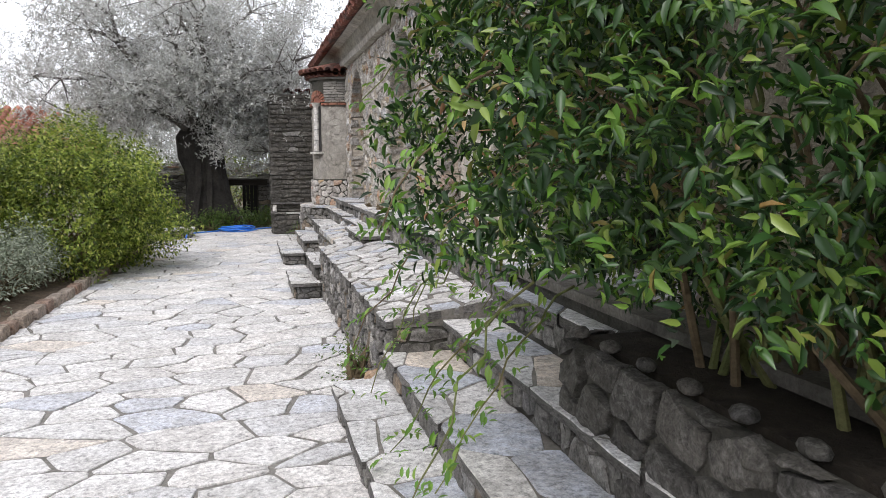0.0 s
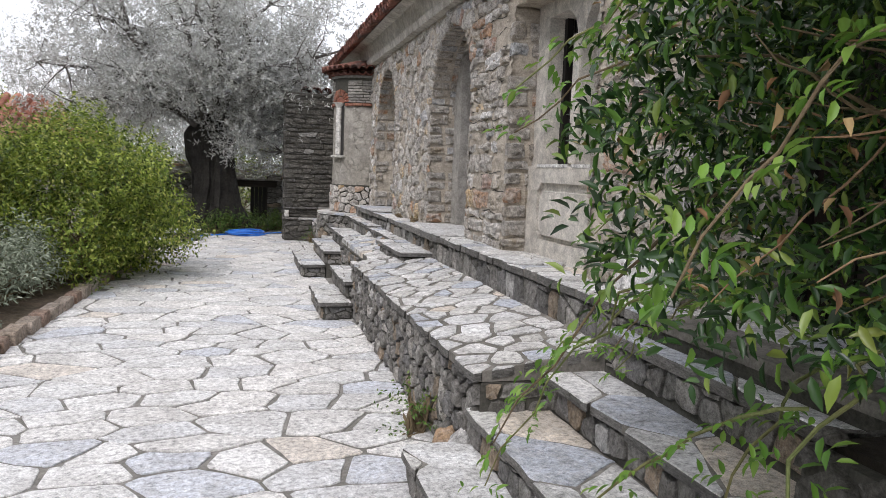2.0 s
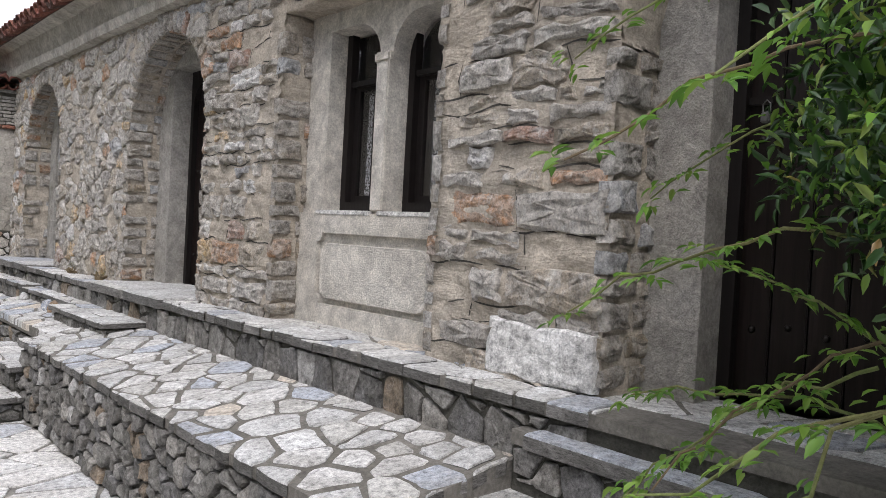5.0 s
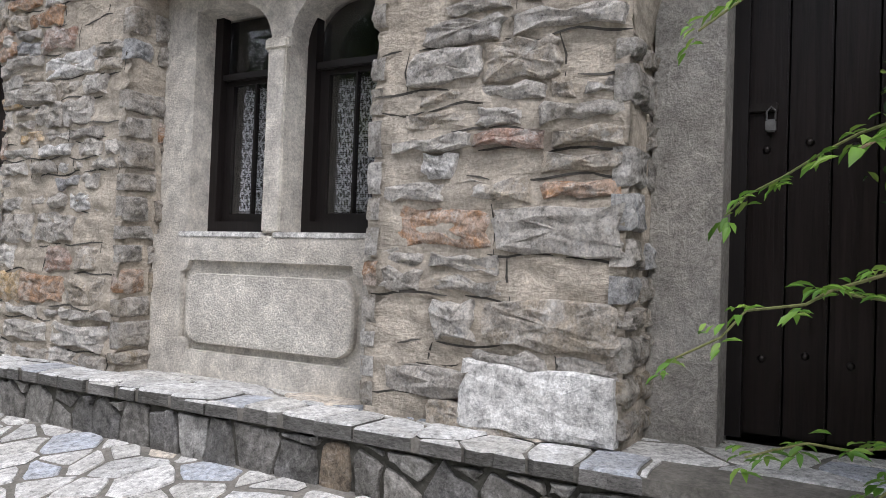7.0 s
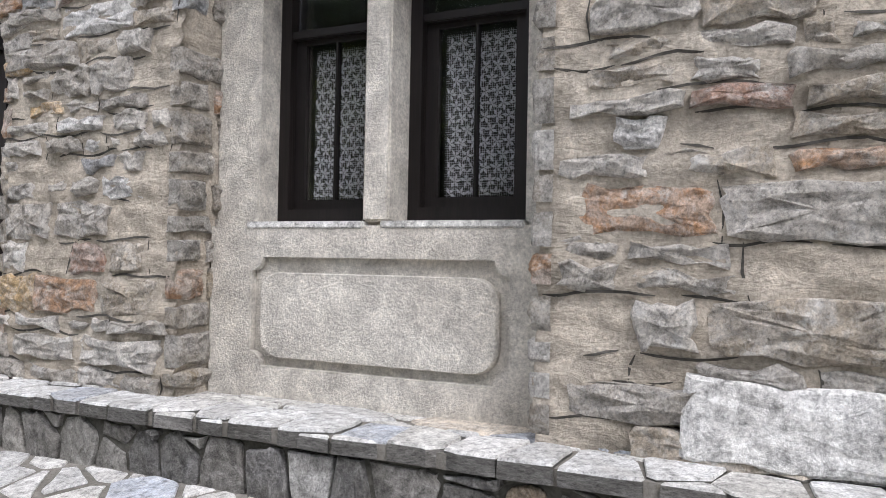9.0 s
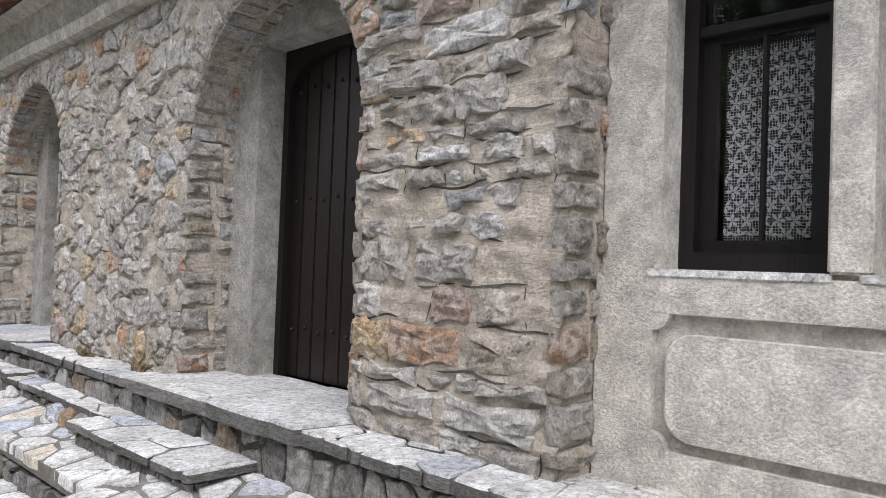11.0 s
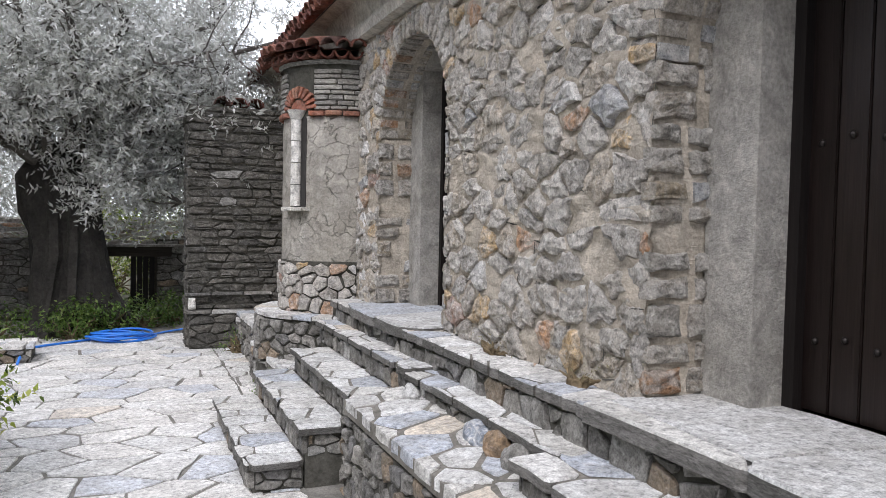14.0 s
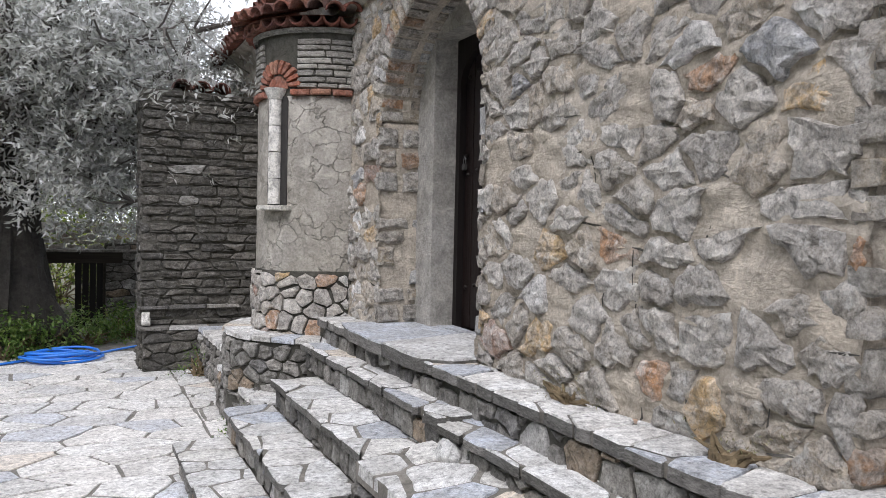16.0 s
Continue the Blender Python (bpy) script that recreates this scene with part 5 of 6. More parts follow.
# low block of stones at the yard's edge
blk = thing("stone_block", "low mortared stone block with a slab top", "stone block")
boxed("core", (-1.62, -1.08, 15.45, 15.95, -0.02, 0.15), DARKJOINT, blk)
cells = voronoi(rect(-1.64, -1.06, 0.0, 0.16), 0.16, 0.08, 0.35, 0.5, 98)
lay(cells, "stone", face_y(15.45), -0.01, 0.025, RISER, blk, 0.007, rg, wob=0.008, step=0.08, crag=0.01)
cells = voronoi(rect(-1.66, -1.04, 15.42, 15.97), 0.3, 0.28, 0.3, 0.4, 99)
lay(cells, "slab", flat(0.19), -0.04, 0.0, FLAG, blk, 0.007, rg, wob=0.01, step=0.14)

# boulders packed under the upper step
for (x, y, z, sx, sy, sz, col, lab) in ((1.31, 10.50, 0.59, 0.05, 0.09, 0.07, SLAB, "whitish boulder wedged under the step slabs"), (1.30, 9.64, 0.60, 0.06, 0.10, 0.085, BLUEROCK, "blue-grey veined boulder under the step slabs"), (1.30, 9.44, 0.61, 0.06, 0.075, 0.085, BROWNROCK, "brown boulder under the step slabs"), (1.29, 9.25, 0.60, 0.06, 0.09, 0.085, RISER, "grey rough boulder under the step slabs"),
                                        (0.75, 4.55, 0.07, 0.08, 0.10, 0.10, BROWNROCK, "brown boulder at the foot of the platform"), (0.77, 4.36, 0.10, 0.08, 0.09, 0.13, RISER, "rough grey-brown boulder at the foot of the platform"), (0.79, 4.80, 0.25, 0.035, 0.06, 0.13, THINSTONE, "pale upright stone in the platform wall")):
    bm = bmesh.new()
    bmesh.ops.create_icosphere(bm, subdivisions=3, radius=1)
    for v in bm.verts:
        f = 1 + 0.22 * noise.noise(v.co * 1.7 + Vector((x * 9, y * 3, 0))) + 0.10 * noise.noise(v.co * 4.0 + Vector((y * 5, x, 3)))
        v.co = Vector((x + v.co.x * f * sx, y + v.co.y * f * sy, z + v.co.z * f * sz))
    part("boulder", bm, col, LEVELS, lab)

# ---- plants ----


def sphere_dirs(n, rs):
    v = rs.normal(size=(n, 3))
    return v / np.linalg.norm(v, axis=1)[:, None]


def branch_pts(a, b, sag, n, rg, wig=0.06):
    a, b = Vector(a), Vector(b)
    ln = (b - a).length
    out = []
    for k in range(n + 1):
        f = k / n
        p = a.lerp(b, f) + Vector((0, 0, -sag * ln * 4 * f * (1 - f)))
        if 0 < k < n:
            p += Vector((rg.uniform(-1, 1), rg.uniform(-1, 1), rg.uniform(-1, 1))) * wig * ln
        out.append(p)
    return out


def spray(centers, axes, per, length, rs, spread=1.0):
    """Leaf positions and directions along short shoots."""
    n = len(centers)
    c = np.repeat(np.asarray(centers), per, 0)
    ax = np.repeat(np.asarray(axes), per, 0)
    f = np.tile(np.linspace(0, 1, per), n)[:, None]
    pos = c + ax * f * length + rs.normal(size=c.shape) * length * 0.05
    side = np.cross(ax, rs.normal(size=c.shape))
    side /= np.linalg.norm(side, axis=1)[:, None] + 1e-9
    return pos, ax * 0.55 + side * spread


def olive_tree():
    rs = np.random.RandomState(11)
    rg = random.Random(12)
    tree = thing("olive_tree", "old olive tree with a gnarled dark trunk and silver-grey crown", "tree")
    bm = bmesh.new()
    base = Vector((-0.80, 17.75, -0.06))
    pts = [base, base + Vector((0.02, 0, 0.25)), base + Vector((-0.02, 0, 0.7)), base + Vector((-0.06, 0, 1.2)), base + Vector((-0.12, 0, 1.7)), base + Vector((-0.16, 0, 2.15)), base + Vector((-0.15, 0.05, 2.5))]
    tube(bm, pts, [0.62, 0.50, 0.42, 0.38, 0.41, 0.45, 0.32], 26, 0.34, 2.0)
    for k in range(7):
        t = k * 0.9 + 0.4
        tube(bm, [base + Vector((0.62 * math.cos(t), 0.62 * math.sin(t), -0.03)), base + Vector((0.38 * math.cos(t), 0.38 * math.sin(t), 0.22)), base + Vector((0.30 * math.cos(t) - 0.05, 0.30 * math.sin(t), 1.1)), base + Vector((0.30 * math.cos(t + 0.3) - 0.14, 0.30 * math.sin(t + 0.3), 2.1))], [0.10, 0.17, 0.15, 0.12], 10, 0.4, k)
    part("trunk", bm, BARK, tree, "fluted dark grey-brown trunk")
    fork = base + Vector((-0.15, 0.05, 2.3))
    tips = []
    for k in range(20):
        t = k * 2.399
        rad = rg.uniform(1.3, 3.6)
        end = Vector((fork.x + rad * math.cos(t), fork.y + rad * math.sin(t) * 0.85, rg.uniform(2.9, 6.3) if rad > 2.2 else rg.uniform(4.2, 7.0)))
        p = branch_pts(fork + Vector((0.2 * math.cos(t), 0.2 * math.sin(t), -0.1)), end, -0.05, 7, rg, 0.05)
        bm = bmesh.new()
        tube(bm, p, [0.085 * (1 - 0.85 * q / 7) for q in range(8)], 8, 0.15, k)
        for q in range(2, 8):
            for s in range(3):
                e = p[q] + Vector((rg.gauss(0, 0.55), rg.gauss(0, 0.55), rg.gauss(0.05, 0.45)))
                tube(bm, branch_pts(p[q], e, 0.03, 4, rg, 0.06), [0.016, 0.012, 0.009, 0.006, 0.004], 5)
                tips.append((e, p[q]))
        part("limb", bm, LIMB, tree)
    # low limbs that droop beside the trunk and over the dark wall
    for e in ((1.55, 16.9, 2.2), (1.0, 16.7, 2.7), (0.5, 16.9, 1.75), (-3.4, 16.9, 2.5), (-2.6, 16.6, 3.2), (0.9, 17.3, 3.5), (-4.2, 17.4, 3.3), (0.2, 16.3, 3.4)):
        e = Vector(e)
        p = branch_pts(fork + Vector((0, 0, -0.2)), e, -0.12, 7, rg, 0.04)
        bm = bmesh.new()
        tube(bm, p, [0.07 * (1 - 0.8 * q / 7) for q in range(8)], 7, 0.15, 3)
        for q in range(3, 8):
            for s in range(5):
                f = p[q] + Vector((rg.gauss(0, 0.42), rg.gauss(0, 0.42), rg.gauss(-0.08, 0.32)))
                tube(bm, branch_pts(p[q], f, 0.03, 3, rg, 0.06), [0.018, 0.013, 0.009, 0.005], 5)
                tips.append((f, p[q]))
        part("limb", bm, LIMB, tree)
    cs, axs = [], []
    for e, o in tips:
        m = int(rg.uniform(20, 38))
        r = rg.uniform(0.30, 0.6)
        d = sphere_dirs(m, rs)
        q = np.array(e) + d * (r * rs.uniform(0.2, 1, size=(m, 1)) ** 0.6) * np.array((1, 1, 0.75))
        out = (np.array(e) - np.array(o)) * 0.6 + d * 0.7 + np.array((0, 0, 0.25))
        cs.append(q)
        axs.append(out / (np.linalg.norm(out, axis=1)[:, None] + 1e-9))
    cs, axs = np.concatenate(cs), np.concatenate(axs)
    pos, di = spray(cs, axs, 7, 0.20, rs)
    leaves("crown", pos, di, rs.normal(size=pos.shape), rs.uniform(0.07, 0.115, len(pos)), 0.30, OLIVE, tree, "stuff", label="silver-grey olive leaves with gaps of sky")
    return tree


def shrub(name, label, center, radii, n_shoots, material, seed, leaf, width, stem=TWIG, per=8, shoot=0.22, up=0.5, flat_low=0.1, inner=0.55, kind="bush"):
    rs = np.random.RandomState(seed)
    rg = random.Random(seed)
    ob = thing(name, label, kind)
    c = np.array(center, float)
    rad = np.array(radii, float)
    d = sphere_dirs(n_shoots, rs)
    lump = np.array([1 + 0.42 * noise.noise(Vector(q) * 2.3 + Vector((seed, 0, 0))) + 0.16 * noise.noise(Vector(q) * 7 + Vector((seed, 0, 0))) for q in d])[:, None]
    p = c + d * rad * lump * (inner + (1 - inner) * rs.uniform(0, 1, size=(n_shoots, 1)) ** 0.5)
    p = p[p[:, 2] > flat_low]
    dd = (p - c) / rad
    ax = dd / (np.linalg.norm(dd, axis=1)[:, None] + 1e-9) + np.array((0, 0, up)) + rs.normal(size=p.shape) * 0.35
    ax /= np.linalg.norm(ax, axis=1)[:, None]
    bm = bmesh.new()
    foot = Vector((c[0], c[1], flat_low - 0.02))
    for k in range(34):
        e = Vector(p[rs.randint(len(p))])
        f = foot + Vector((rg.uniform(-0.3, 0.3) * rad[0], rg.uniform(-0.3, 0.3) * rad[1], 0))
        tube(bm, branch_pts(f, e, -0.06, 5, rg, 0.05), [0.016, 0.013, 0.010, 0.008, 0.006, 0.003], 5)
    tagged(part("branchwork", bm, stem, ob), kind="stuff")
    pos, di = spray(p, ax, per, shoot, rs)
    leaves("foliage", pos, di, rs.normal(size=pos.shape) * 0.5 + np.array((0, 0, 1)), rs.uniform(leaf * 0.7, leaf * 1.25, len(pos)), width, material, ob, "stuff")
    return ob


olive_tree()
shrub("garden_shrub", "rounded yellow-green garden shrub behind the kerb", (-2.36, 11.1, 0.80), (1.24, 1.5, 0.98), 6500, SHRUB, 5, 0.055, 0.48, per=9, shoot=0.24, inner=0.5)
shrub("garden_shrub", "taller airy yellow-green shrub behind the bed", (-3.7, 10.2, 1.1), (1.1, 1.5, 1.15), 1900, SHRUB, 6, 0.05, 0.42, per=8, shoot=0.3, inner=0.4)
shrub("garden_shrub", "feathery pale green shrub in the garden bed", (-4.2, 8.3, 0.9), (1.3, 1.6, 1.1), 2600, SHRUB, 9, 0.045, 0.40, per=8, shoot=0.28, inner=0.4)
for k, (x, y, r) in enumerate(((-2.55, 8.55, 0.42), (-2.75, 7.75, 0.46), (-3.2, 7.0, 0.5), (-2.5, 9.3, 0.36))):
    shrub("sage_plant", "low grey-green sage clump at the edge of the bed", (x, y, 0.3), (r, r, 0.36), 420, SAGE, 30 + k, 0.06, 0.28, per=9, shoot=0.24, up=1.3, inner=0.2, kind="plant")
for k, (x, y, r) in enumerate(((-0.35, 17.45, 0.34), (0.1, 17.9, 0.36), (-0.8, 17.05, 0.3), (0.45, 18.3, 0.26), (-1.6, 16.9, 0.4), (-0.6, 17.2, 0.3), (-2.2, 16.6, 0.45))):
    shrub("weed_clump", "clump of green weeds at the foot of the olive tree", (x, y, 0.10), (r, r, 0.28), 160, WEED, 50 + k, 0.06, 0.45, per=7, shoot=0.16, up=0.8, inner=0.1, flat_low=0.0, kind="weeds")
for k, (x, y, r) in enumerate(((0.68, 4.98, 0.15), (1.05, 15.5, 0.2), (0.93, 12.75, 0.12))):
    shrub("weed_clump", "small weed growing from the wall foot", (x, y, 0.12), (r, r, 0.16), 40, WEED, 70 + k, 0.03, 0.5, per=7, shoot=0.10, up=0.4, inner=0.1, flat_low=0.0, kind="weeds")
for k, (x, y, r) in enumerate(((1.62, 9.35, 0.16), (1.62, 10.15, 0.2))):
    shrub("dry_weed", "straggly dry weed at the foot of the church wall", (x, y, TERR + 0.03), (r * 0.3, r, 0.05), 22, DRYWEED, 170 + k, 0.016, 0.25, per=6, shoot=0.07, up=1.0, inner=0.1, flat_low=TERR, kind="weeds")
ob = shrub("garden_tree", "slender young tree with sparse yellow-green leaves behind the bed", (-3.7, 9.2, 3.4), (1.0, 1.1, 0.75), 420, SHRUB, 181, 0.06, 0.42, per=7, shoot=0.26, inner=0.3, flat_low=2.4, kind="tree")
bm = bmesh.new()
tube(bm, [(-4.3, 9.1, 0.0), (-4.25, 9.15, 1.2), (-4.1, 9.1, 2.3), (-3.8, 9.2, 3.3)], [0.06, 0.05, 0.04, 0.02], 8, 0.1)
part("trunk", bm, LIMB, ob)
# greenery beyond the gate and the trees behind
shrub("hedge", "leafy green hedge beyond the low gate", (-0.5, 22.0, 0.7), (1.5, 0.9, 1.3), 1500, SHRUB, 91, 0.08, 0.5, per=8, shoot=0.3, kind="hedge")
for k, (x, y, z, rx, rz) in enumerate(((-6.0, 23.5, 2.6, 2.4, 2.4), (-3.2, 21.6, 1.9, 1.7, 1.6), (3.6, 24.0, 2.4, 2.6, 1.9), (-1.5, 25.0, 2.3, 2.8, 1.8), (5.5, 21.0, 2.9, 2.2, 2.2), (-9.5, 23.5, 2.6, 2.4, 2.2))):
    ob = shrub("olive_tree", "smaller silver-green olive tree behind the yard wall", (x, y, z), (rx, rx * 0.8, rz), 2600, OLIVE, 110 + k, 0.10, 0.28, per=8, shoot=0.35, inner=0.35, flat_low=0.9, kind="tree")
    bm = bmesh.new()
    tube(bm, [(x, y, -0.06), (x + 0.1, y, 0.8), (x, y, 1.8), (x + 0.1, y, z)], [0.26, 0.2, 0.18, 0.1], 10, 0.2, k)
    part("trunk", bm, BARK, ob)


# unseen trees like those mirrored in the panes, placed to block sky reflections
for k, (x, y) in enumerate(((-8.2, 2.6), (-8.2, 6.6), (-8.3, 10.5), (-8.7, 14.0))):
    ob = shrub("garden_tree", "tall dense dark green unseen tree, placed to darken the pane reflections", (x, y, 4.2), (2.3, 2.5, 3.6), 5200, DARKLEAF, 140 + k, 0.13, 0.4, per=8, shoot=0.4, inner=0.3, flat_low=0.7, kind="tree")
    bm = bmesh.new()
    tube(bm, [(x, y, -0.06), (x + 0.1, y, 1.5), (x, y, 3.0), (x + 0.1, y, 4.6)], [0.26, 0.2, 0.18, 0.1], 10, 0.2, k)
    part("trunk", bm, BARK, ob)


def cypress(x, y, h, r, seed):
    rs = np.random.RandomState(seed)
    ob = thing("cypress_tree", "slender dark green cypress tree behind the garden", "tree")
    bm = bmesh.new()
    tube(bm, [(x, y, -0.06), (x, y, h * 0.5), (x, y, h * 0.97)], [0.16, 0.10, 0.02], 8)
    part("trunk", bm, BARK, ob)
    n = 2600
    f = rs.uniform(0.05, 1, n)
    t = rs.uniform(0, 2 * np.pi, n)
    rad = r * np.sin(np.pi * np.clip(f * 0.92 + 0.08, 0, 1)) ** 0.6 * rs.uniform(0.5, 1.05, n)
    c = np.stack([x + rad * np.cos(t), y + rad * np.sin(t), f * h], 1)
    ax = np.stack([np.cos(t) * 0.35, np.sin(t) * 0.35, np.ones(n)], 1)
    pos, di = spray(c, ax / np.linalg.norm(ax, axis=1)[:, None], 6, 0.3, rs, 0.3)
    leaves("foliage", pos, di, rs.normal(size=pos.shape), rs.uniform(0.12, 0.2, len(pos)), 0.35, DARKLEAF, ob, "stuff")


cypress(-11.0, 26.0, 7.0, 0.7, 1)
cypress(-13.2, 27.0, 6.4, 0.9, 2)

# ---- house with the red roof ----
house = thing("house", "low plastered house with a red barrel-tile roof behind the garden", "house")
boxed("wall", (-10.6, -3.3, 17.0, 21.0, -0.05, 1.72), CORNICE, house, "", 0.01)
bm = bmesh.new()
v = [bm.verts.new(p) for p in ((-10.9, 16.6, 1.70), (-3.0, 16.6, 1.70), (-4.3, 19.0, 2.67), (-10.9, 19.0, 2.67), (-3.0, 21.4, 1.70), (-10.9, 21.4, 1.70))]
bm.faces.new((v[0], v[1], v[2], v[3]))
bm.faces.new((v[3], v[2], v[4], v[5]))
bm.faces.new((v[0], v[3], v[5]))
bm.faces.new((v[1], v[4], v[2]))
hroof = part("roof", bm, REDTILE, house)
hp = math.degrees(math.atan2(0.97, 2.4))
for k in range(36):
    for r in range(6):
        if -10.8 + k * 0.225 > -3.05 - r * 0.22:
            continue
        ob = barrel("tile", 0.46, 0.10, 0.085, 1, hroof, pose(-10.8 + k * 0.225, 16.58 + r * 0.40, 1.72 + r * 0.40 * 0.404 + 0.012, hp, 0, 0) @ pose(0, 0, 0, 0, 0, 90))
        ob.data = TILES_RED(ob.data)
# flat plate, with the room's shade painted on as near-black
boxed("window", (-6.6, -5.9, 16.97, 17.03, 0.8, 1.45), ROOMSHADE, house, "small window as a plate with its inner shade painted dark", 0.0)
post = thing("post", "pale blue-grey painted post behind the garden", "post")
bm = bmesh.new()
tube(bm, [(-6.9, 13.5, 0.0), (-6.9, 13.5, 4.2)], [0.06, 0.05], 12)
part("pole", bm, BLUEPAINT, post)
bm = bmesh.new()
bmesh.ops.create_uvsphere(bm, u_segments=12, v_segments=8, radius=0.08)
bmesh.ops.transform(bm, matrix=Matrix.Translation((-6.9, 13.5, 4.22)), verts=bm.verts)
part("cap", bm, BLUEPAINT, post)

# plain unseen walls closing the garden, added to darken glass and door reflections
for dims in ((-12.5, -12.2, -8.0, 17.0, -0.1, 2.6), (-12.2, 6.5, -8.0, -7.7, -0.1, 2.6)):
    tagged(boxed("wall_reflection_block", dims, RISERWALL, None, "", 0.02), "plain grey unseen wall added to darken reflections", "wall", kind="structure")

# ---- planter and the big jasmine ----
planter = thing("planter", "low mortared rubble planter wall with cobbles on its rim", "planter", "structure")
bm = bmesh.new()
box(bm, 1.17, 1.72, -1.2, 2.60, -0.05, 0.79)
part("core", bm, DARKJOINT, planter)
# damp dark stone; shade from the bush is put into its colour too
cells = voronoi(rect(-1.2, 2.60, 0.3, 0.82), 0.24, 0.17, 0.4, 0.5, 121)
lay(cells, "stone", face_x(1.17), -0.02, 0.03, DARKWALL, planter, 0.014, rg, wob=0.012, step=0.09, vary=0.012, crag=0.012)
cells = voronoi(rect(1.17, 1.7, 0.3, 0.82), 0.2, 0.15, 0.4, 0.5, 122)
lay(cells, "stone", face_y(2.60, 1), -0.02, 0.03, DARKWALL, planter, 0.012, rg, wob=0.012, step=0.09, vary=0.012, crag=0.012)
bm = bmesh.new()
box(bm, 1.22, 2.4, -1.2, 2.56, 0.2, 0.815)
part("soil", bm, SHADESOIL, planter)
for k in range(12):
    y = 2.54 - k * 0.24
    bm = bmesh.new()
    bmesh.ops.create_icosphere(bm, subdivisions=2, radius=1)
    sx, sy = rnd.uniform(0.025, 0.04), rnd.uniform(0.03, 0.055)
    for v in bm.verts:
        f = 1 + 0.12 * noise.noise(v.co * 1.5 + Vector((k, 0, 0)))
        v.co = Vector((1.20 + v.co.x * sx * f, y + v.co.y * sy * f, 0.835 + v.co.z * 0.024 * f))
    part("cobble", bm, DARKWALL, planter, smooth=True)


def jasmine():
    rs = np.random.RandomState(77)
    rg = random.Random(78)
    ob = thing("jasmine_bush", "large overhanging jasmine bush with glossy green leaflets and bare stems", "bush")
    c = np.array((1.62, 1.90, 1.80))
    rad = np.array((1.16, 1.32, 1.40))
    root = Vector((1.62, 1.75, 0.80))
    # stems
    ends = []
    for k in range(46):
        d = Vector(sphere_dirs(1, rs)[0])
        d.z = abs(d.z) * 0.9 - 0.25
        e = Vector(c) + Vector((d.x * rad[0], d.y * rad[1], d.z * rad[2])) * rg.uniform(0.8, 1.05)
        bm = bmesh.new()
        f = root + Vector((rg.uniform(-0.25, 0.25), rg.uniform(-0.6, 0.35), 0))
        tube(bm, branch_pts(f, e, -0.08, 7, rg, 0.04), [0.016, 0.013, 0.011, 0.009, 0.007, 0.006, 0.004, 0.003], 6)
        part("stem", bm, TWIG if k % 3 else GREENTWIG, ob)
    n = 13500
    d = sphere_dirs(n, rs)
    lump = np.array([1 + 0.20 * noise.noise(Vector(q) * 2.4) + 0.12 * noise.noise(Vector(q) * 6) for q in d])[:, None]
    p = c + d * rad * lump * (0.45 + 0.55 * rs.uniform(0, 1, size=(n, 1)) ** 0.5)
    low = 1.24 - 0.30 * np.clip(p[:, 0] - 0.9, 0, 1) + 0.07 * np.sin(p[:, 1] * 5)
    p = p[(p[:, 2] > low) & (p[:, 0] < 2.3)]
    p = p[~((p[:, 1] > 2.7) & (p[:, 2] < 1.3 + 0.7 * (p[:, 1] - 2.7)))]
    # unseen second lobe past the planter's corner, added to cast shade below it
    e2 = sphere_dirs(3600, rs)
    p2 = np.array((2.0, 0.35, 1.85)) + e2 * np.array((0.95, 1.0, 1.35)) * (0.5 + 0.5 * rs.uniform(0, 1, size=(3600, 1)) ** 0.5)
    p = np.concatenate([p, p2[(p2[:, 2] > 0.95) & (p2[:, 1] < 1.2)]])
    dd = (p - c) / rad
    ax = dd / (np.linalg.norm(dd, axis=1)[:, None] + 1e-9) * 0.9 + rs.normal(size=p.shape) * 0.4 + np.array((0, 0, -0.25))
    ax /= np.linalg.norm(ax, axis=1)[:, None]
    hollow = np.array((0.55, 1.95, 1.57))
    far = np.linalg.norm((p - hollow) / np.array((0.34, 0.34, 0.24)), axis=1) > 1
    p, ax = p[far], ax[far]
    pos, di = spray(p, ax, 7, 0.12, rs, 0.9)
    pick = rs.uniform(size=len(pos)) < 0.84
    up = rs.normal(size=pos.shape) * 0.45 + np.array((0, 0, 1.0)) + (pos - c) * 0.4
    ln = rs.uniform(0.029, 0.062, len(pos))
    leaves("foliage", pos[pick], di[pick], up[pick], ln[pick], 0.36, JASMINE, ob, "stuff", fold=0.3, fine=True)
    leaves("young_foliage", pos[~pick], di[~pick], up[~pick], ln[~pick] * 0.9, 0.38, YOUNG, ob, "stuff", fold=0.3, fine=True, label="pale young leaves")
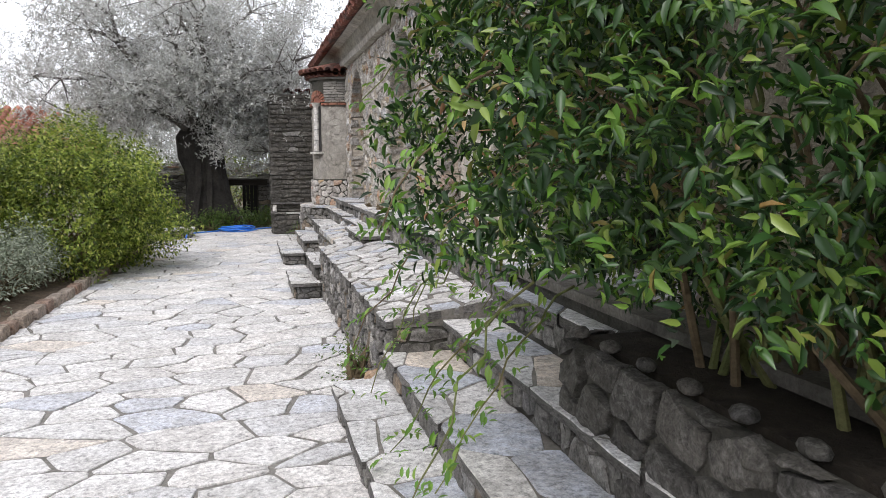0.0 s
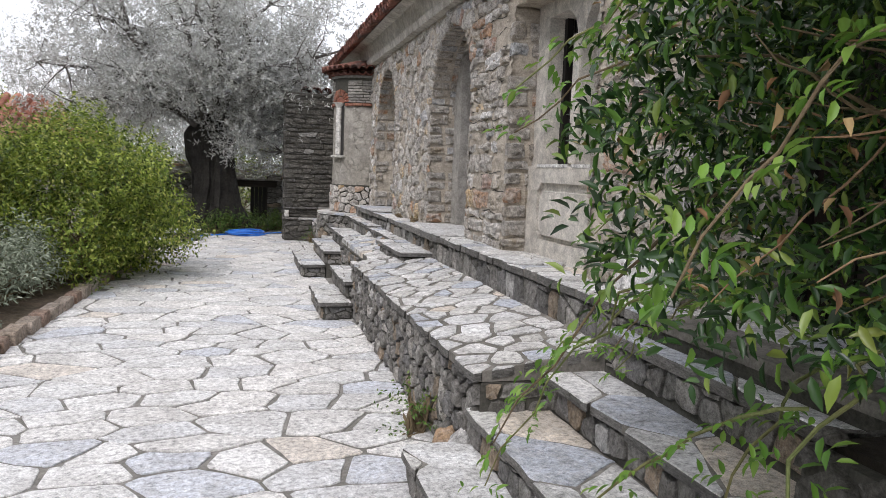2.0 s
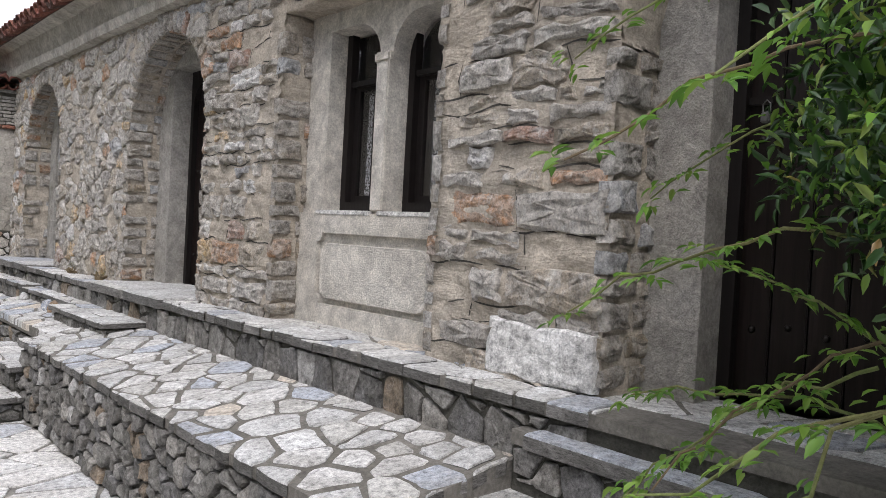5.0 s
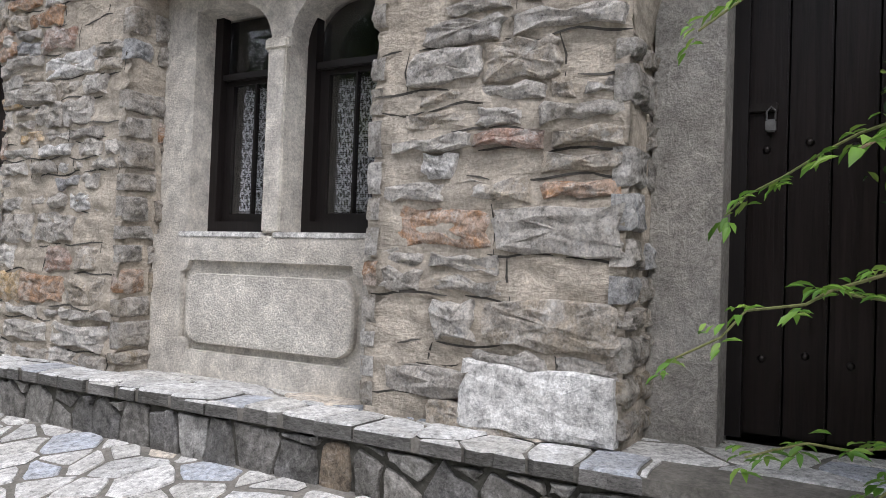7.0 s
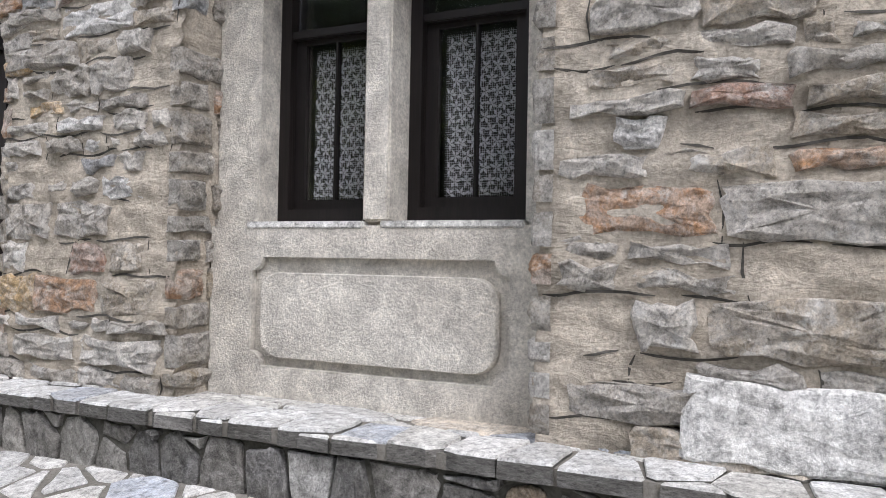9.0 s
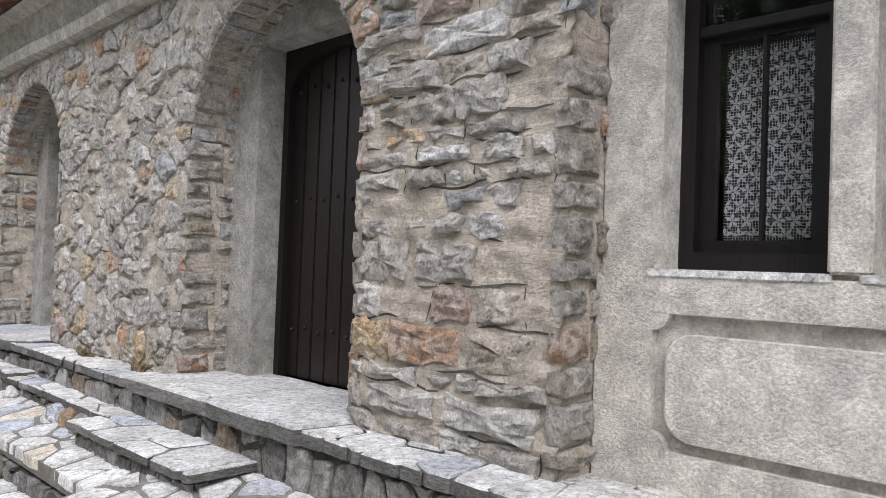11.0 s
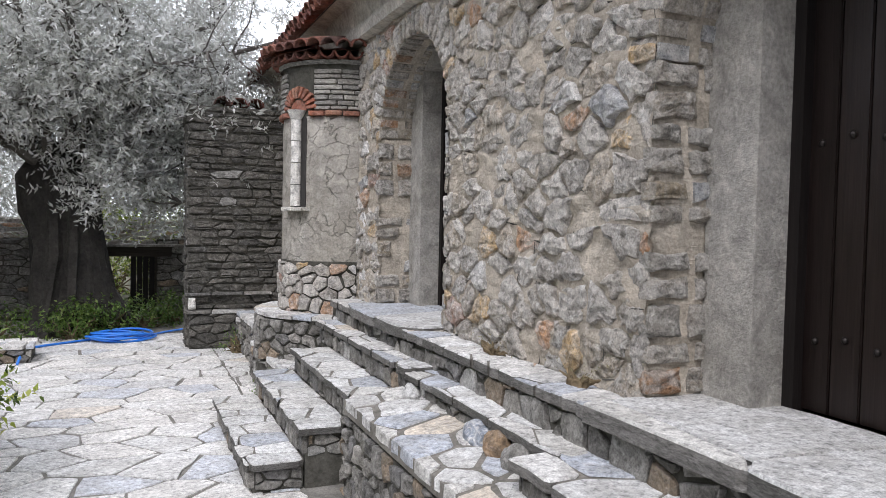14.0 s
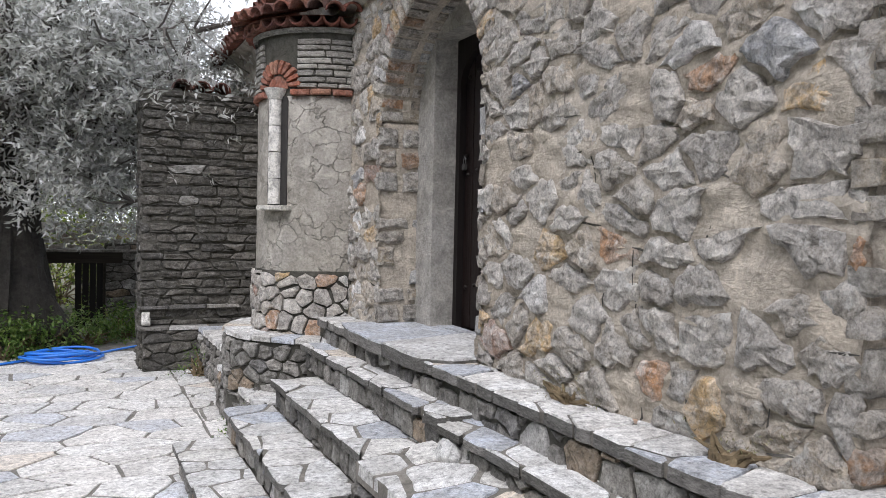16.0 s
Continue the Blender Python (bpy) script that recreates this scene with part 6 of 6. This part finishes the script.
    # long arching shoots with leaf pairs
    shoots = [((1.0, 2.5, 1.6), (0.38, 2.85, 0.75)), ((0.95, 2.6, 1.4), (0.52, 3.3, 0.42)), ((1.0, 2.7, 1.2), (0.70, 3.55, 0.62)), ((1.2, 2.95, 1.5), (1.10, 3.75, 1.25)), ((1.3, 3.0, 1.2), (1.15, 3.6, 0.72)), ((1.2, 2.6, 1.0), (0.62, 2.5, 0.28)), ((0.9, 2.1, 1.2), (0.40, 2.05, 0.40)), ((1.0, 2.4, 2.1), (0.45, 3.0, 1.72)), ((1.3, 2.9, 2.2), (1.0, 3.7, 1.95)),
              ((1.5, 2.9, 1.1), (1.35, 3.45, 1.42)), ((1.45, 2.9, 1.0), (1.25, 3.62, 1.02)), ((1.1, 2.7, 1.9), (0.60, 3.4, 1.62)), ((0.85, 1.9, 1.9), (0.35, 2.0, 1.3)), ((1.25, 2.8, 1.35), (1.02, 3.4, 0.85)), ((1.5, 3.0, 1.9), (1.42, 3.7, 1.6)), ((0.9, 2.3, 1.0), (0.55, 3.0, 0.25))]
    lp, ld, lu = [], [], []
    for a, b in shoots:
        pts = branch_pts(a, b, -0.10, 10, rg, 0.025)
        bm = bmesh.new()
        tube(bm, pts, [0.0055 - 0.0003 * k for k in range(11)], 6)
        part("shoot", bm, GREENTWIG if rg.random() < 0.6 else TWIG, ob)
        for k in range(2, 11):
            ax = (pts[min(k + 1, 10)] - pts[k - 1]).normalized()
            for s in (-1, 1):
                sd = ax.cross(Vector((rg.uniform(-0.3, 0.3), rg.uniform(-0.3, 0.3), 1))).normalized() * s
                stalk = pts[k] + sd * 0.05 + ax * 0.02
                for q in range(3):
                    o = pts[k] + (stalk - pts[k]) * (0.4 + 0.5 * q)
                    for w in (-1, 1):
                        lp.append(o)
                        ld.append(sd * 0.6 + ax * w * 0.9 + Vector((0, 0, rg.uniform(-0.4, 0.2))))
                        lu.append(Vector((rg.uniform(-0.4, 0.4), rg.uniform(-0.4, 0.4), 1)))
                lp.append(stalk)
                ld.append(sd + Vector((0, 0, -0.3)))
                lu.append(Vector((0, 0, 1)))
    keep = [k for k in range(len(lp)) if rg.random() < 0.62]
    leaves("shoot_leaves", [lp[k] for k in keep], [ld[k] for k in keep], [lu[k] for k in keep], [rg.uniform(0.03, 0.055) for _ in keep], 0.40, YOUNG, ob, "stuff", fold=0.25, fine=True)
    # bare reddish twigs in the bush's side
    for k in range(20):
        a = Vector((0.95 + rg.uniform(-0.1, 0.1), 1.95 + rg.uniform(-0.25, 0.25), 1.68 + rg.uniform(-0.15, 0.2)))
        b = a + Vector((rg.uniform(-0.42, -0.2), rg.uniform(-0.2, 0.4), rg.uniform(-0.45, 0.15)))
        bm = bmesh.new()
        tube(bm, branch_pts(a, b, 0.05, 6, rg, 0.03), [0.0035, 0.003, 0.003, 0.0026, 0.0022, 0.0018, 0.0012], 6)
        part("bare_twig", bm, DRYTWIG if k % 2 else TWIG, ob)
    dry = [Vector((0.62 + rg.uniform(-0.15, 0.15), 1.95 + rg.uniform(-0.3, 0.3), 1.52 + rg.uniform(-0.22, 0.2))) for k in range(22)]
    leaves("withered_leaves", dry, [Vector((rg.uniform(-1, 1), rg.uniform(-1, 1), -0.9)) for k in dry], [Vector((rg.uniform(-1, 1), rg.uniform(-1, 1), 0.3)) for k in dry], [rg.uniform(0.025, 0.05) for k in dry], 0.4, DRYLEAF, ob, "stuff", fold=0.5, fine=True, label="withered brown leaves")

jasmine()
